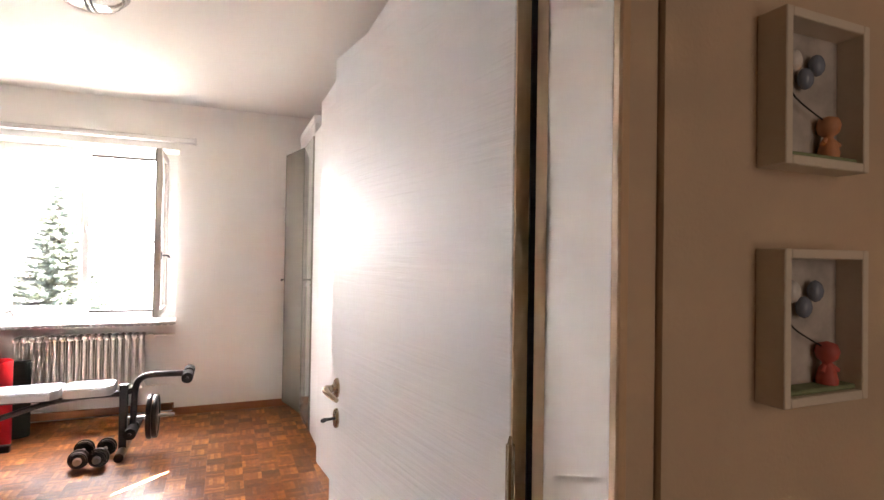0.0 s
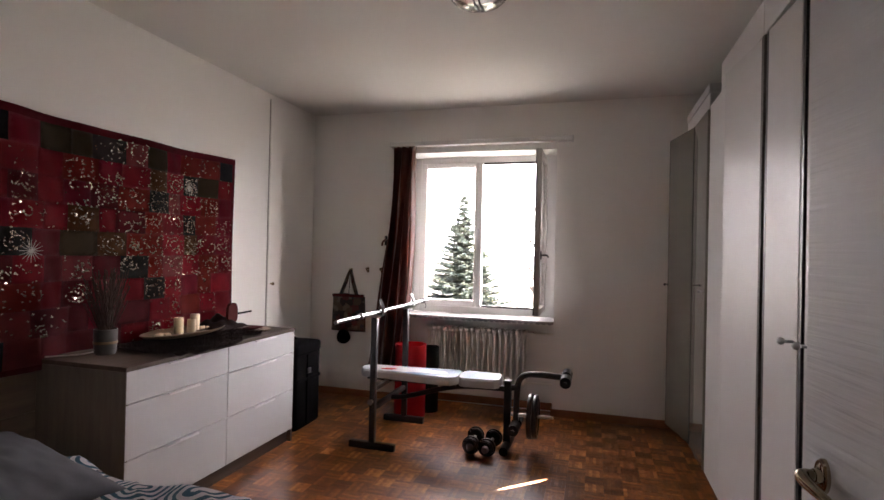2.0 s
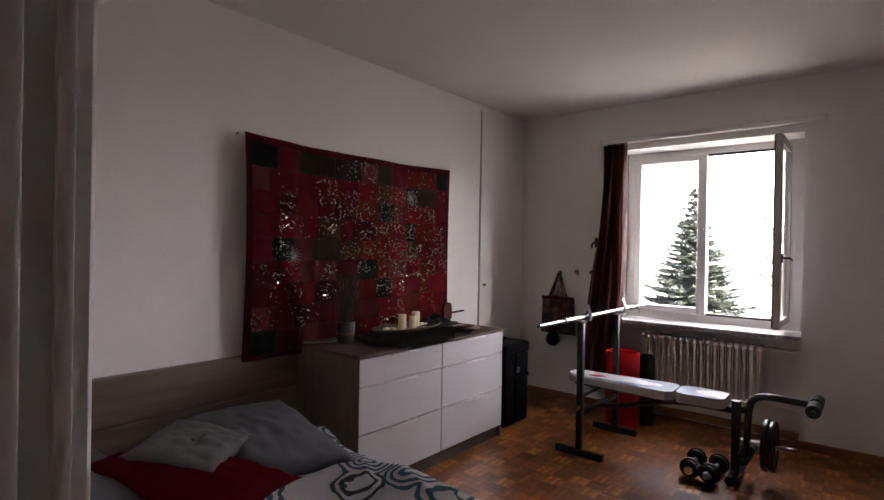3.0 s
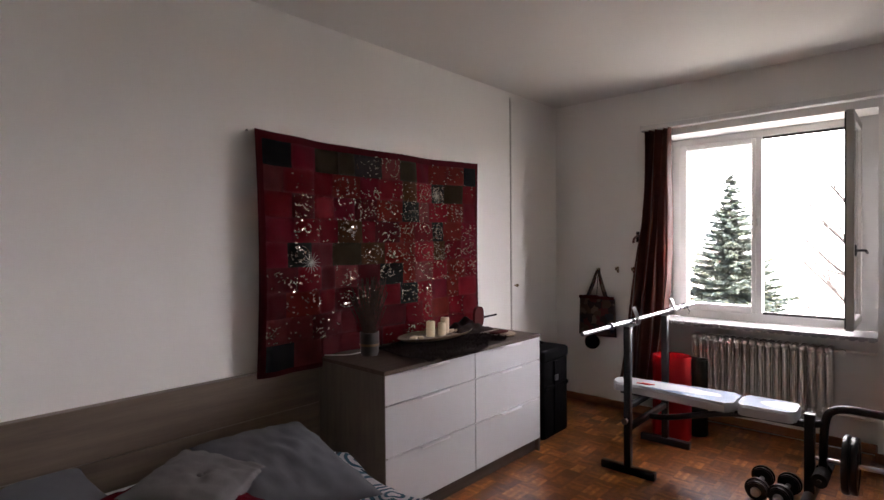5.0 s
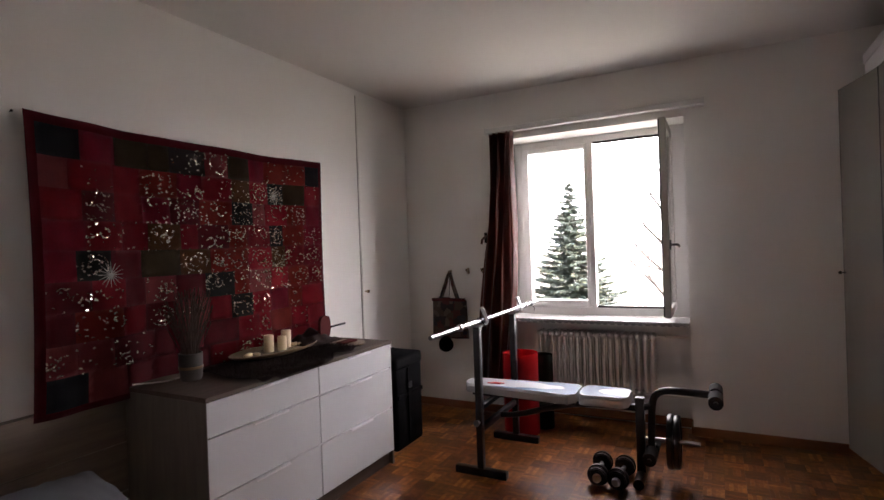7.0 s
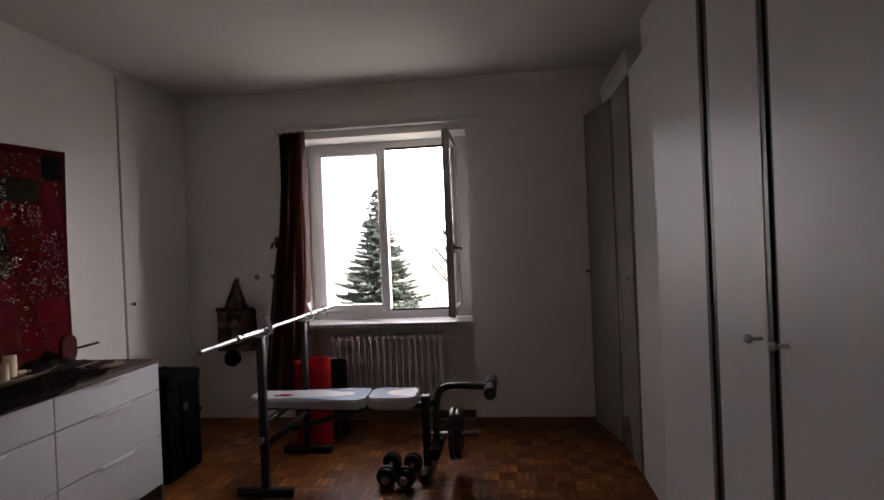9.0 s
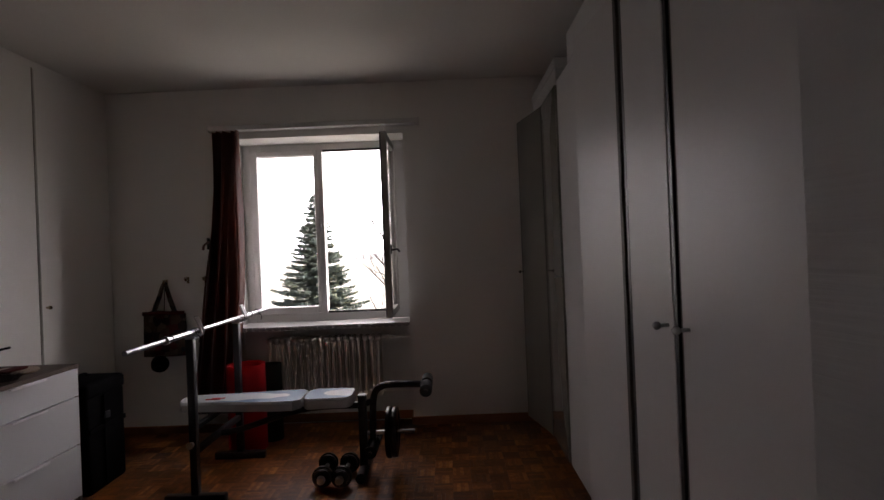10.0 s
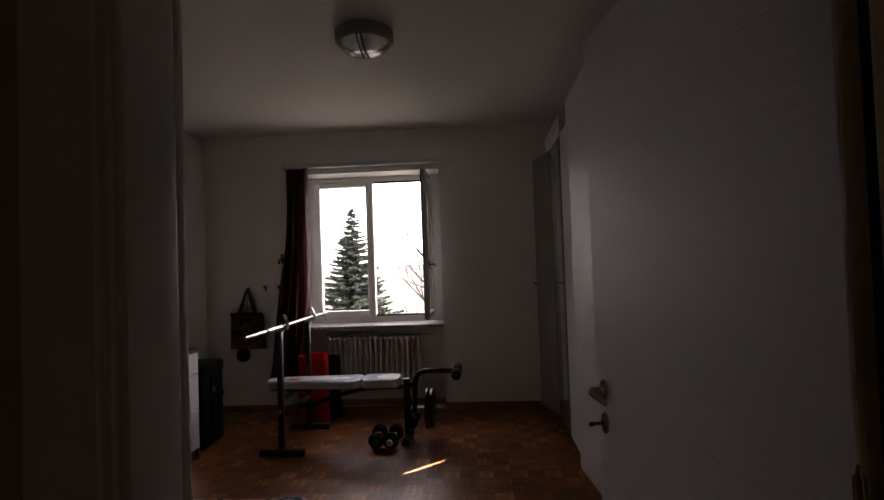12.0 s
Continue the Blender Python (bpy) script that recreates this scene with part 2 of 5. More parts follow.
def prism(bm, outline, z0, z1):
    """An upright prism over a plan outline."""
    lo, hi = ([bm.verts.new((x, y, z)) for x, y in outline] for z in (z0, z1))
    n = len(outline)
    for k in range(n):
        bm.faces.new((lo[k], lo[(k + 1) % n], hi[(k + 1) % n], hi[k]))
    bm.faces.new(lo[::-1])
    bm.faces.new(hi)
    return bm


def tube(bm, pts, r, seg=10):
    """A bent round tube through the points."""
    pts = [Vector(p) for p in pts]
    rings = []
    for i, p in enumerate(pts):
        d = (pts[min(i + 1, len(pts) - 1)] - pts[max(i - 1, 0)]).normalized()
        q = d.to_track_quat("Z", "Y")
        rr = r[i] if isinstance(r, (list, tuple)) else r
        rings.append([bm.verts.new(p + q @ Vector((rr * math.cos(a), rr * math.sin(a), 0))) for a in [2 * math.pi * k / seg for k in range(seg)]])
    for a, b in zip(rings, rings[1:]):
        for k in range(seg):
            bm.faces.new((a[k], a[(k + 1) % seg], b[(k + 1) % seg], b[k]))
    bm.faces.new(rings[0][::-1])
    bm.faces.new(rings[-1])
    return bm


def smooth_path(pts, n=8):
    """Points of a Catmull-Rom curve through pts."""
    pts = [Vector(p) for p in pts]
    out = []
    for i in range(len(pts) - 1):
        p0, p1, p2, p3 = pts[max(i - 1, 0)], pts[i], pts[i + 1], pts[min(i + 2, len(pts) - 1)]
        for k in range(n):
            t = k / n
            out.append(0.5 * (2 * p1 + (p2 - p0) * t + (2 * p0 - 5 * p1 + 4 * p2 - p3) * t * t + (3 * p1 - p0 - 3 * p2 + p3) * t ** 3))
    return out + [pts[-1]]


def lathe(bm, prof, seg=32, centre=(0, 0, 0)):
    """A turned shape from (radius, height) pairs."""
    c = Vector(centre)
    rings = [[bm.verts.new(c + Vector((max(r, 1e-4) * math.cos(a), max(r, 1e-4) * math.sin(a), z))) for a in [2 * math.pi * k / seg for k in range(seg)]] for r, z in prof]
    for a, b in zip(rings, rings[1:]):
        for k in range(seg):
            bm.faces.new((a[k], a[(k + 1) % seg], b[(k + 1) % seg], b[k]))
    return bm


def grid_sheet(bm, nu, nv, f, thick=0.0):
    """A sheet of nu x nv cells, f(u, v) -> point; with a back face when thick."""
    vs = [[bm.verts.new(f(i / nu, j / nv)) for j in range(nv + 1)] for i in range(nu + 1)]
    faces = [bm.faces.new((vs[i][j], vs[i + 1][j], vs[i + 1][j + 1], vs[i][j + 1])) for i in range(nu) for j in range(nv)]
    if thick:
        bmesh.ops.solidify(bm, geom=faces, thickness=thick)
    return bm


def mesh_of(name, bm, material, smooth=None):
    bmesh.ops.recalc_face_normals(bm, faces=bm.faces)
    me = bpy.data.meshes.new(name)
    bm.to_mesh(me)
    bm.free()
    for m in material if isinstance(material, (list, tuple)) else (material,):
        me.materials.append(m)
    if smooth is not None:
        me.shade_smooth()
        me.set_sharp_from_angle(angle=radians(smooth))
    return me


def part(name, bm, material, parent=None, label="", smooth=40):
    ob = new(name, mesh_of(name, bm, material, smooth))
    if parent:
        ob.parent = parent
    return tagged(ob, label)


def thing(name, label, category, group="", at=(0, 0, 0), rz=0):
    ob = new(name)
    ob.empty_display_size = 0.1
    ob.matrix_world = pose(*at, 0, 0, rz)
    return tagged(ob, label, category, group)


def setting(name, bm, material, label, category, smooth=None):
    return tagged(part(name, bm, material, None, "", smooth), label, category, "", "structure")


B = bmesh.new

# ---------------------------------------------------------------- the room's shell
RX, RY0, RY1, H = 3.97, 0.505, 5.0, 2.70       # right wall, door wall, window wall, ceiling
HALL_Y = 0.40                                  # hall face of the door wall
NX0, NX1, NTOP, WY = 0.97, 2.345, 2.30, 5.27    # window niche
DX0, DX1, DH = 2.392, 3.138, 1.98                # door opening

setting("floor", bx(bx(B(), -0.2, RX + 0.2, HALL_Y, 5.25, -0.12, -0.012), 1.0, RX + 0.7, -1.9, HALL_Y, -0.12, -0.012), M_SUB, "oak mosaic parquet floor, polished and worn", "floor")
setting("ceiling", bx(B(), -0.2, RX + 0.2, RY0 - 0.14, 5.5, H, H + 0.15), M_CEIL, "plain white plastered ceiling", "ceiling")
setting("wall_west", bx(B(), -0.2, 0.0, RY0, 5.4, -0.012, H), M_WALL, "plain off-white painted wall", "wall")
setting("wall_east", bx(B(), RX, RX + 0.2, RY0, 5.4, -0.012, H), M_WALL, "plain off-white painted wall behind the wardrobes", "wall")
wn_ = B()
bx(wn_, 0.0, NX0, RY1, 5.4, -0.012, H)
bx(wn_, NX1, RX, RY1, 5.4, -0.012, H)
bx(wn_, NX0, NX1, RY1, 5.4, NTOP, H)
bx(wn_, NX0, NX1, 5.18, 5.4, -0.012, 0.788)
setting("wall_north", wn_, M_WALL, "off-white painted window wall with a radiator niche", "wall")
ws = B()
bx(ws, 0.0, DX0 - 0.06, HALL_Y, RY0, -0.012, H)
bx(ws, DX1 + 0.085, RX, HALL_Y, RY0, -0.012, H)
bx(ws, DX0 - 0.06, DX1 + 0.085, HALL_Y, RY0, DH + 0.06, H)
setting("wall_south", ws, M_WALL, "off-white painted wall with the doorway", "wall")

# the hall in front of the door
setting("hall_wall_east", bx(B(), RX + 0.6, RX + 0.7, -1.9, HALL_Y, -0.012, 2.6), M_HALL, "beige painted hall wall", "wall")
setting("hall_wall_west", bx(B(), 1.0, 1.1, -1.9, HALL_Y, -0.012, 2.6), M_HALL, "beige painted hall wall", "wall")
setting("hall_wall_south", bx(B(), 1.0, RX + 0.7, -2.0, -1.9, -0.012, 2.6), M_HALL, "beige painted hall wall", "wall")
setting("hall_ceiling", bx(B(), 1.0, RX + 0.7, -2.0, HALL_Y, 2.6, 2.75), M_HALL, "painted hall ceiling", "ceiling")
hl = B()
bx(hl, 1.1, DX0 - 0.075, HALL_Y - 0.012, HALL_Y, 0, 2.6)
bx(hl, DX1 + 0.085, RX + 0.6, HALL_Y - 0.012, HALL_Y, 0, 2.6)
bx(hl, DX0 - 0.075, DX1 + 0.085, HALL_Y - 0.012, HALL_Y, DH + 0.13, 2.6)
setting("hall_wall_north", hl, M_HALL, "beige painted hall wall beside the doorway", "wall")

bs = B()
bx(bs, 0.012, NX0, RY1 - 0.014, RY1, 0, 0.065, 0.003)
setting("baseboard", bs, M_BASE, "reddish brown wooden baseboard", "baseboard")
for x0, x1, y0, y1 in ((NX1, 3.3, RY1 - 0.014, RY1), (NX0 + 0.014, NX1 - 0.014, 5.166, 5.18), (NX0, NX0 + 0.014, RY1, 5.166), (NX1 - 0.014, NX1, RY1, 5.166), (0.0, 0.012, 3.75, RY1 - 0.014)):
    setting("baseboard", bx(B(), x0, x1, y0, y1, 0, 0.065, 0.003), M_BASE, "reddish brown wooden baseboard", "baseboard")


# ---------------------------------------------------------------- doorway and door
def doorway():
    d = tagged(thing("door_1", "white room door standing open into the room, brass lever handle", "door"), kind="structure")
    f = B()
    bx(f, DX0 - 0.06, DX0, HALL_Y - 0.012, RY0 + 0.001, 0, DH, 0.003)
    bx(f, DX0, DX0 + 0.013, HALL_Y - 0.012, 0.468, 0, DH, 0.005, 2)
    bx(f, DX0, DX0 + 0.006, 0.484, 0.494, 0, DH, 0.0025, 2)
    part("door_lining", f, M_WHITE, d)
    f = B()
    prism(f, ((DX1 + 0.012, 0.548), (DX1 + 0.022, 0.410), (DX1 + 0.084, 0.410), (DX1 + 0.084, 0.548)), 0, DH)
    part("door_lining", f, M_WHITE, d)
    part("door_lining", prism(B(), ((DX1 + 0.004, 0.553), (DX1 + 0.0115, 0.535), (DX1 + 0.02, 0.553)), 0, DH), M_DOOREDGE, d, "bare wooden rebate edge")
    part("door_lining", bx(B(), DX0 - 0.06, DX1 + 0.06, HALL_Y - 0.012, RY0 + 0.012, DH, DH + 0.06, 0.003), M_WHITE, d)
    part("casing", bx(B(), DX1 + 0.020, DX1 + 0.037, 0.393, 0.4095, 0, DH + 0.06, 0.003), M_DOOREDGE, d, "bare wooden edge strip")
    part("casing", bx(B(), DX1 + 0.037, DX1 + 0.0845, 0.398, 0.4095, 0, DH + 0.06, 0.002), M_HALL, d)
    part("casing", bx(B(), DX0 - 0.075, DX0 - 0.004, HALL_Y - 0.026, HALL_Y - 0.012, 0, DH + 0.13, 0.003), M_WHITE, d)
    return d


HINGE, SWING, LEAF = (3.126, 0.59), 99.2, 0.785


def door_leaf(d):
    m = pose(HINGE[0], HINGE[1], 0, 0, 0, SWING)
    # local: x along the leaf from the hinge, +y towards the opening's axis
    def put(ob):
        ob.matrix_local = m
        return ob
    leaf = put(part("leaf", bx(B(), 0.0, LEAF, -0.03, 0.0, 0.012, 1.955, 0.0025), M_DOORFACE, d, "white lacquered leaf with embossed grain"))
    put(part("leaf_edge", bx(B(), -0.003, 0.0005, -0.0285, -0.0015, 0.013, 1.954), M_DOOREDGE, d, "bare wooden edge"))
    # black strip added for the shade in the gap between leaf and frame
    put(part("hinge_gap_strip", bx(B(), -0.004, 0.0, -0.042, -0.0305, 0.013, 1.954), M_BLACKP, d, "black strip drawn for the shaded gap along the hinge side"))
    # lever, plates and key sit on the face that looks into the doorway
    for z, kind in ((1.048, "lever"), (0.967, "key")):
        ros = B()
        lathe(ros, [(0.0, 0.0), (1.0, 0.0), (1.0, 0.005), (0.9, 0.008), (0.72, 0.0075), (0.66, 0.0085), (0.0, 0.0085)], 32)
        for v in ros.verts:
            v.co = Vector((LEAF - 0.056 + 0.016 * v.co.x, v.co.z, z - 0.0265 * v.co.y))
        put(part("rosette", ros, M_BRASS, d, "oval brass plate"))
        h = B()
        if kind == "lever":
            cy(h, (LEAF - 0.056, 0.004, z), (LEAF - 0.056, 0.016, z), 0.013, 0.0105, 16)
            lp = smooth_path([(LEAF - 0.056, 0.012, z), (LEAF - 0.056, 0.026, z), (LEAF - 0.060, 0.034, z), (LEAF - 0.074, 0.036, z - 0.003), (LEAF - 0.100, 0.034, z - 0.008), (LEAF - 0.128, 0.029, z - 0.014)], 6)
            tube(h, lp, [0.0085 + 0.002 * math.sin(math.pi * k / (len(lp) - 1)) - 0.003 * (k / (len(lp) - 1)) ** 3 for k in range(len(lp))], 14)
            put(part("door_handle", h, M_BRASS, d, "polished brass lever"))
        else:
            cy(h, (LEAF - 0.056, 0.0, z), (LEAF - 0.056, 0.03, z), 0.004)
            lathe(h, [(0.0, -0.0012), (0.0085, -0.0012), (0.0095, 0.0), (0.0085, 0.0012), (0.0, 0.0012)], 16)
            for v in h.verts:
                if abs(v.co.x) < 0.1:
                    v.co = Vector((LEAF - 0.056 + v.co.z + 0.5 * v.co.y, 0.037 + v.co.x, z + 0.5 * v.co.y - 0.2 * v.co.x - 0.001))
            put(part("key", h, M_GREYM, d, "dark steel key in the lock"))
    for z in (0.22, 1.08, 1.86):
        h = B()
        cy(h, (-0.008, 0.006, z - 0.045), (-0.008, 0.006, z + 0.045), 0.007)
        cy(h, (-0.008, 0.006, z + 0.045), (-0.008, 0.006, z + 0.058), 0.005, 0.002)
        put(part("hinge", h, M_BRASS, d, "brass barrel hinge"))


def door_face_material():
    m = mat("door_lacquer", (0.57, 0.57, 0.57), 0.45, spec=0.33, vary=0.02, scale=2, fine=0.008)
    nt = m.node_tree
    b = nt.nodes["Principled BSDF"]
    tc, mp, w = nt.nodes.new("ShaderNodeTexCoord"), nt.nodes.new("ShaderNodeMapping"), nt.nodes.new("ShaderNodeTexNoise")
    mp.inputs["Scale"].default_value = (2.4, 2.4, 60)
    w.inputs["Scale"].default_value, w.inputs["Detail"].default_value, w.inputs["Distortion"].default_value = 1.6, 3, 0.4
    nt.links.new(tc.outputs["Object"], mp.inputs["Vector"])
    nt.links.new(mp.outputs["Vector"], w.inputs["Vector"])
    bp = nt.nodes.new("ShaderNodeBump")
    bp.inputs["Strength"].default_value, bp.inputs["Distance"].default_value = 0.8, 0.0022
    nt.links.new(w.outputs["Fac"], bp.inputs["Height"])
    nt.links.new(bp.outputs["Normal"], b.inputs["Normal"])
    return m


M_DOORFACE = door_face_material()
door_leaf(doorway())


# ---------------------------------------------------------------- window
def window():
    w = tagged(thing("window_1", "white two-leaf window, one leaf swung open into the room", "window"), kind="structure")
    y0, y1 = WY, WY + 0.07
    fx0, fx1, fz0, fz1 = NX0, NX1, 0.812, NTOP
    fr = B()
    bx(fr, fx0, 1.035, y0, y1, fz0, fz1, 0.004)
    bx(fr, 2.19, fx1, y0, y1, fz0, fz1, 0.004)
    bx(fr, 1.035, 2.19, y0, y1, 2.245, fz1, 0.004)
    bx(fr, 1.035, 2.19, y0, y1, fz0, 0.875, 0.004)
    bx(fr, 1.60, 1.642, y0 - 0.012, y1, 0.875, 2.245, 0.004)
    part("window_frame", fr, M_FRAME, w)
    # the closed leaf
    lf = B()
    bx(lf, 1.037, 1.095, y0 - 0.02, y1 - 0.01, 0.878, 2.242, 0.005)
    bx(lf, 1.57, 1.60, y0 - 0.02, y1 - 0.01, 0.878, 2.242, 0.005)
    bx(lf, 1.095, 1.57, y0 - 0.02, y1 - 0.01, 2.20, 2.242, 0.005)
    bx(lf, 1.095, 1.57, y0 - 0.02, y1 - 0.01, 0.878, 0.935, 0.005)
    part("sash", lf, M_FRAME, w)
    p = part("pane", bx(B(), 1.09, 1.575, y0 + 0.018, y0 + 0.024, 0.93, 2.205), M_GLASS, w, "clear glass pane")
    p.visible_shadow = False
    # the open leaf, square to the wall
    X, L = 2.20, 0.56
    ya, yb = WY - 0.005 - L, WY - 0.005
    of = B()
    bx(of, X, X + 0.045, ya, ya + 0.058, 0.878, 2.252, 0.005)
    bx(of, X, X + 0.045, yb - 0.058, yb, 0.878, 2.252, 0.005)
    bx(of, X, X + 0.045, ya + 0.058, yb - 0.058, 2.195, 2.252, 0.005)
    bx(of, X, X + 0.045, ya + 0.058, yb - 0.058, 0.878, 0.935, 0.005)
    s = part("sash", of, M_SASHG, w, "open sash, coloured grey for its backlit shade")
    p = part("pane", bx(B(), X + 0.022, X + 0.028, ya + 0.05, yb - 0.05, 0.93, 2.2), M_GLASS, w, "clear glass pane")
    p.visible_shadow = False
    part("seal", bx(B(), X - 0.004, X + 0.004, ya - 0.003, ya + 0.012, 0.89, 2.24), M_BLACKP, w, "dark rubber seal")
    part("seal", bx(B(), 1.644, 2.188, y0 + 0.004, y0 + 0.016, 0.875, 0.893), M_BLACKP, w, "dark rubber seal")
    part("seal", bx(B(), 1.644, 2.188, y0 + 0.004, y0 + 0.016, 2.226, 2.245), M_BLACKP, w, "dark rubber seal")
    h = B()
    bx(h, X + 0.045, X + 0.056, ya + 0.016, ya + 0.042, 1.345, 1.415, 0.003)
    tube(h, smooth_path([(X + 0.055, ya + 0.029, 1.38), (X + 0.095, ya + 0.029, 1.38), (X + 0.1, ya + 0.034, 1.377), (X + 0.102, ya + 0.09, 1.365)], 5), 0.008)
    part("window_handle", h, M_GREYM, w, "grey metal handle")
    for z in (1.02, 1.55, 2.1):
        part("hinge", cy(B(), (2.192, WY - 0.008, z - 0.03), (2.192, WY - 0.008, z + 0.03), 0.008), M_FRAME, w)
    part("latch", bx(B(), 1.606, 1.622, y0 - 0.024, y0 - 0.012, 1.56, 1.62, 0.003), M_ALU, w)
    sill = part("window_sill", bx(B(), NX0, NX1, RY1 - 0.03, WY, 0.788, 0.812, 0.004), M_MARBLE, w, "pale stone sill")
    t = B()
    for k in range(27):
        x = NX0 + 0.03 + k * (NX1 - NX0 - 0.06) / 26
        bx(t, x - 0.017, x + 0.017, RY1 - 0.043, RY1 - 0.0302, 0.782, 0.815, 0.006, 2)
    part("sill_edge", t, M_MARBLE, sill, "scalloped pale edge")


window()


def radiator():
    r = thing("radiator", "cream enamelled column radiator under the window", "radiator")
    n, x0, x1 = 18, 1.19, 2.11
    step = (x1 - x0) / n
    sec = B()
    for dy in (-0.042, 0.042):
        tube(sec, smooth_path([(0, dy, 0.02), (0, dy, 0.06), (0, dy, 0.25), (0, dy, 0.44), (0, dy, 0.48)], 4), 0.0150, 10)
    for z in (0.03, 0.47):
        cy(sec, (0, -0.055, z), (0, 0.055, z), 0.023, seg=12)
        bmesh.ops.create_icosphere(sec, subdivisions=2, radius=0.0235, matrix=Matrix.Translation((0, -0.055, z)))
        bmesh.ops.create_icosphere(sec, subdivisions=2, radius=0.0235, matrix=Matrix.Translation((0, 0.055, z)))
    first = part("radiator_section", sec, M_RAD, r)
    first.location = (x0 + step / 2, 5.085, 0.218)
    for k in range(1, n):
        o = first.copy()
        scene.collection.objects.link(o)
        o.location = (x0 + step * (k + 0.5), 5.085, 0.218)
    for z in (0.248, 0.688):
        part("radiator_pipe", cy(B(), (x0 + 0.01, 5.085, z), (x1 - 0.01, 5.085, z), 0.016), M_RAD, r)
        part("radiator_pipe", cy(B(), (x1 - 0.02, 5.085, z), (NX1 + 0.02, 5.085, z), 0.009), M_RAD, r)
    v = B()
    cy(v, (x1 + 0.03, 5.085, 0.688), (x1 + 0.075, 5.085, 0.688), 0.016)
    cy(v, (x1 + 0.05, 5.085, 0.688), (x1 + 0.05, 5.02, 0.688), 0.015, 0.018)
    part("valve", v, M_RAD, r, "thermostat valve")
    for x in (x0 + 0.06, x1 - 0.06):
        part("bracket", bx(B(), x - 0.012, x + 0.012, 5.08, 5.185, 0.645, 0.665), M_RAD, r)


radiator()

rail = thing("curtain_rail", "white curtain rail mounted above the window", "curtain rail")
part("rail", bx(B(), 0.84, 2.47, 4.925, 4.995, 2.355, 2.395, 0.004), M_FRAME, rail)
for x in (0.838, 2.472):
    part("end_cap", bx(B(), x - 0.008, x + 0.008, 4.92, 5.0, 2.35, 2.40, 0.003), M_FRAME, rail)


def curtain():
    c = thing("curtain", "dark reddish brown satin curtain, gathered to one side", "curtain")
    def f(u, v):
        z = 2.352 - 2.13 * v
        left = 0.862 - 0.09 * v - 0.13 * max(0, v - 0.35) ** 1.1 / 0.65
        right = 1.085 - 0.015 * v - 0.05 * max(0, v - 0.6) / 0.4
        x = left + (right - left) * u
        fold = math.sin(u * 2 * math.pi * 4 + 0.9 * math.sin(3 * v) + 0.5 * math.sin(9 * u))
        y = 4.945 + (0.034 - 0.006 * v) * fold + 0.012 * math.sin(7 * v + 4 * u) - 0.02 * v
        return (x + 0.008 * math.sin(9 * v + 11 * u), y - 0.035 * v, z)
    part("curtain_cloth", grid_sheet(B(), 90, 40, f, 0.003), M_CURTAIN, c, smooth=180)
    part("tieback", tube(B(), smooth_path([(0.785, 4.99, 1.50), (0.79, 4.90, 1.47), (0.80, 4.86, 1.44)], 5), 0.010), M_CURTAIN, c)
    part("tieback_hook", bx(B(), 0.775, 0.795, 4.975, 5.0, 1.44, 1.53, 0.004), M_BLACKP, c)


curtain()


# ---------------------------------------------------------------- wardrobes along the east wall
FX = 3.35


def wardrobe(y0, y1, top, label, fx=FX, plinth=0.05, body=None, group="wardrobes along the wall", back=0.004):
    w = thing("wardrobe", label, "wardrobe", group)
    b = B()
    bx(b, fx + 0.024, RX - back, y0, y1, plinth, top, 0.002)
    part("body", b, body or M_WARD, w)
    part("plinth", bx(B(), fx + 0.05, RX - back, y0 + 0.002, y1 - 0.002, 0, plinth), M_DARKGAP, w)
    return w


def knob(parent, p, material, r=0.011, long=0.03):
    k = B()
    cy(k, p, (p[0] - long * 0.6, p[1], p[2]), r * 0.45)
    bmesh.ops.create_icosphere(k, subdivisions=2, radius=r, matrix=Matrix.Translation((p[0] - long, p[1], p[2])))
    part("knob", k, material, parent, "small metal knob")


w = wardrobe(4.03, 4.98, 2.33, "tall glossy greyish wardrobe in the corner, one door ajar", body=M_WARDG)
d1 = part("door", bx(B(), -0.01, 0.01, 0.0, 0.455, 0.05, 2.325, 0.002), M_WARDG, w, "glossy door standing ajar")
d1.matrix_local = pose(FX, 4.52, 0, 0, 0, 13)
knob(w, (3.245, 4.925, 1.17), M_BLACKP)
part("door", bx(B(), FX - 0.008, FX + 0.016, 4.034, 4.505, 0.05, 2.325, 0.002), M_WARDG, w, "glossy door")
part("edge_gap_strip", bx(B(), FX - 0.012, FX + 0.018, 4.505, 4.519, 0.05, 2.325), M_DARKGAP, w, "dark strip for the door edge and gap")
knob(w, (FX - 0.008, 4.06, 1.17), M_CHROME)

w = wardrobe(2.90, 4.005, 2.342, "tall white two-door wardrobe with a key in the lock")
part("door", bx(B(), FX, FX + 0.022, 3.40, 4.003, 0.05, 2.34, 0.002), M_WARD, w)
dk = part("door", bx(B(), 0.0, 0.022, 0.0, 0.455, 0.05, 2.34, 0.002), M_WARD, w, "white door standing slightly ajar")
dk.matrix_local = pose(FX, 2.942, 0, 0, 0, 6)
# unlit door edge and gap, put in as a dark strip
part("edge_gap_strip", bx(B(), FX - 0.004, FX + 0.02, 2.904, 2.938, 0.05, 2.34, 0.002), M_DARKGAP, w, "dark strip for the door edge and gap")
kk = B()
cy(kk, (0.0, 0.43, 1.03), (-0.02, 0.43, 1.03), 0.004)
bx(kk, -0.036, -0.02, 0.426, 0.434, 1.012, 1.048, 0.003)
cy(kk, (0.001, 0.43, 1.03), (-0.003, 0.43, 1.03), 0.011)
part("key", kk, M_CHROME, w, "small key in the lock").matrix_local = dk.matrix_local

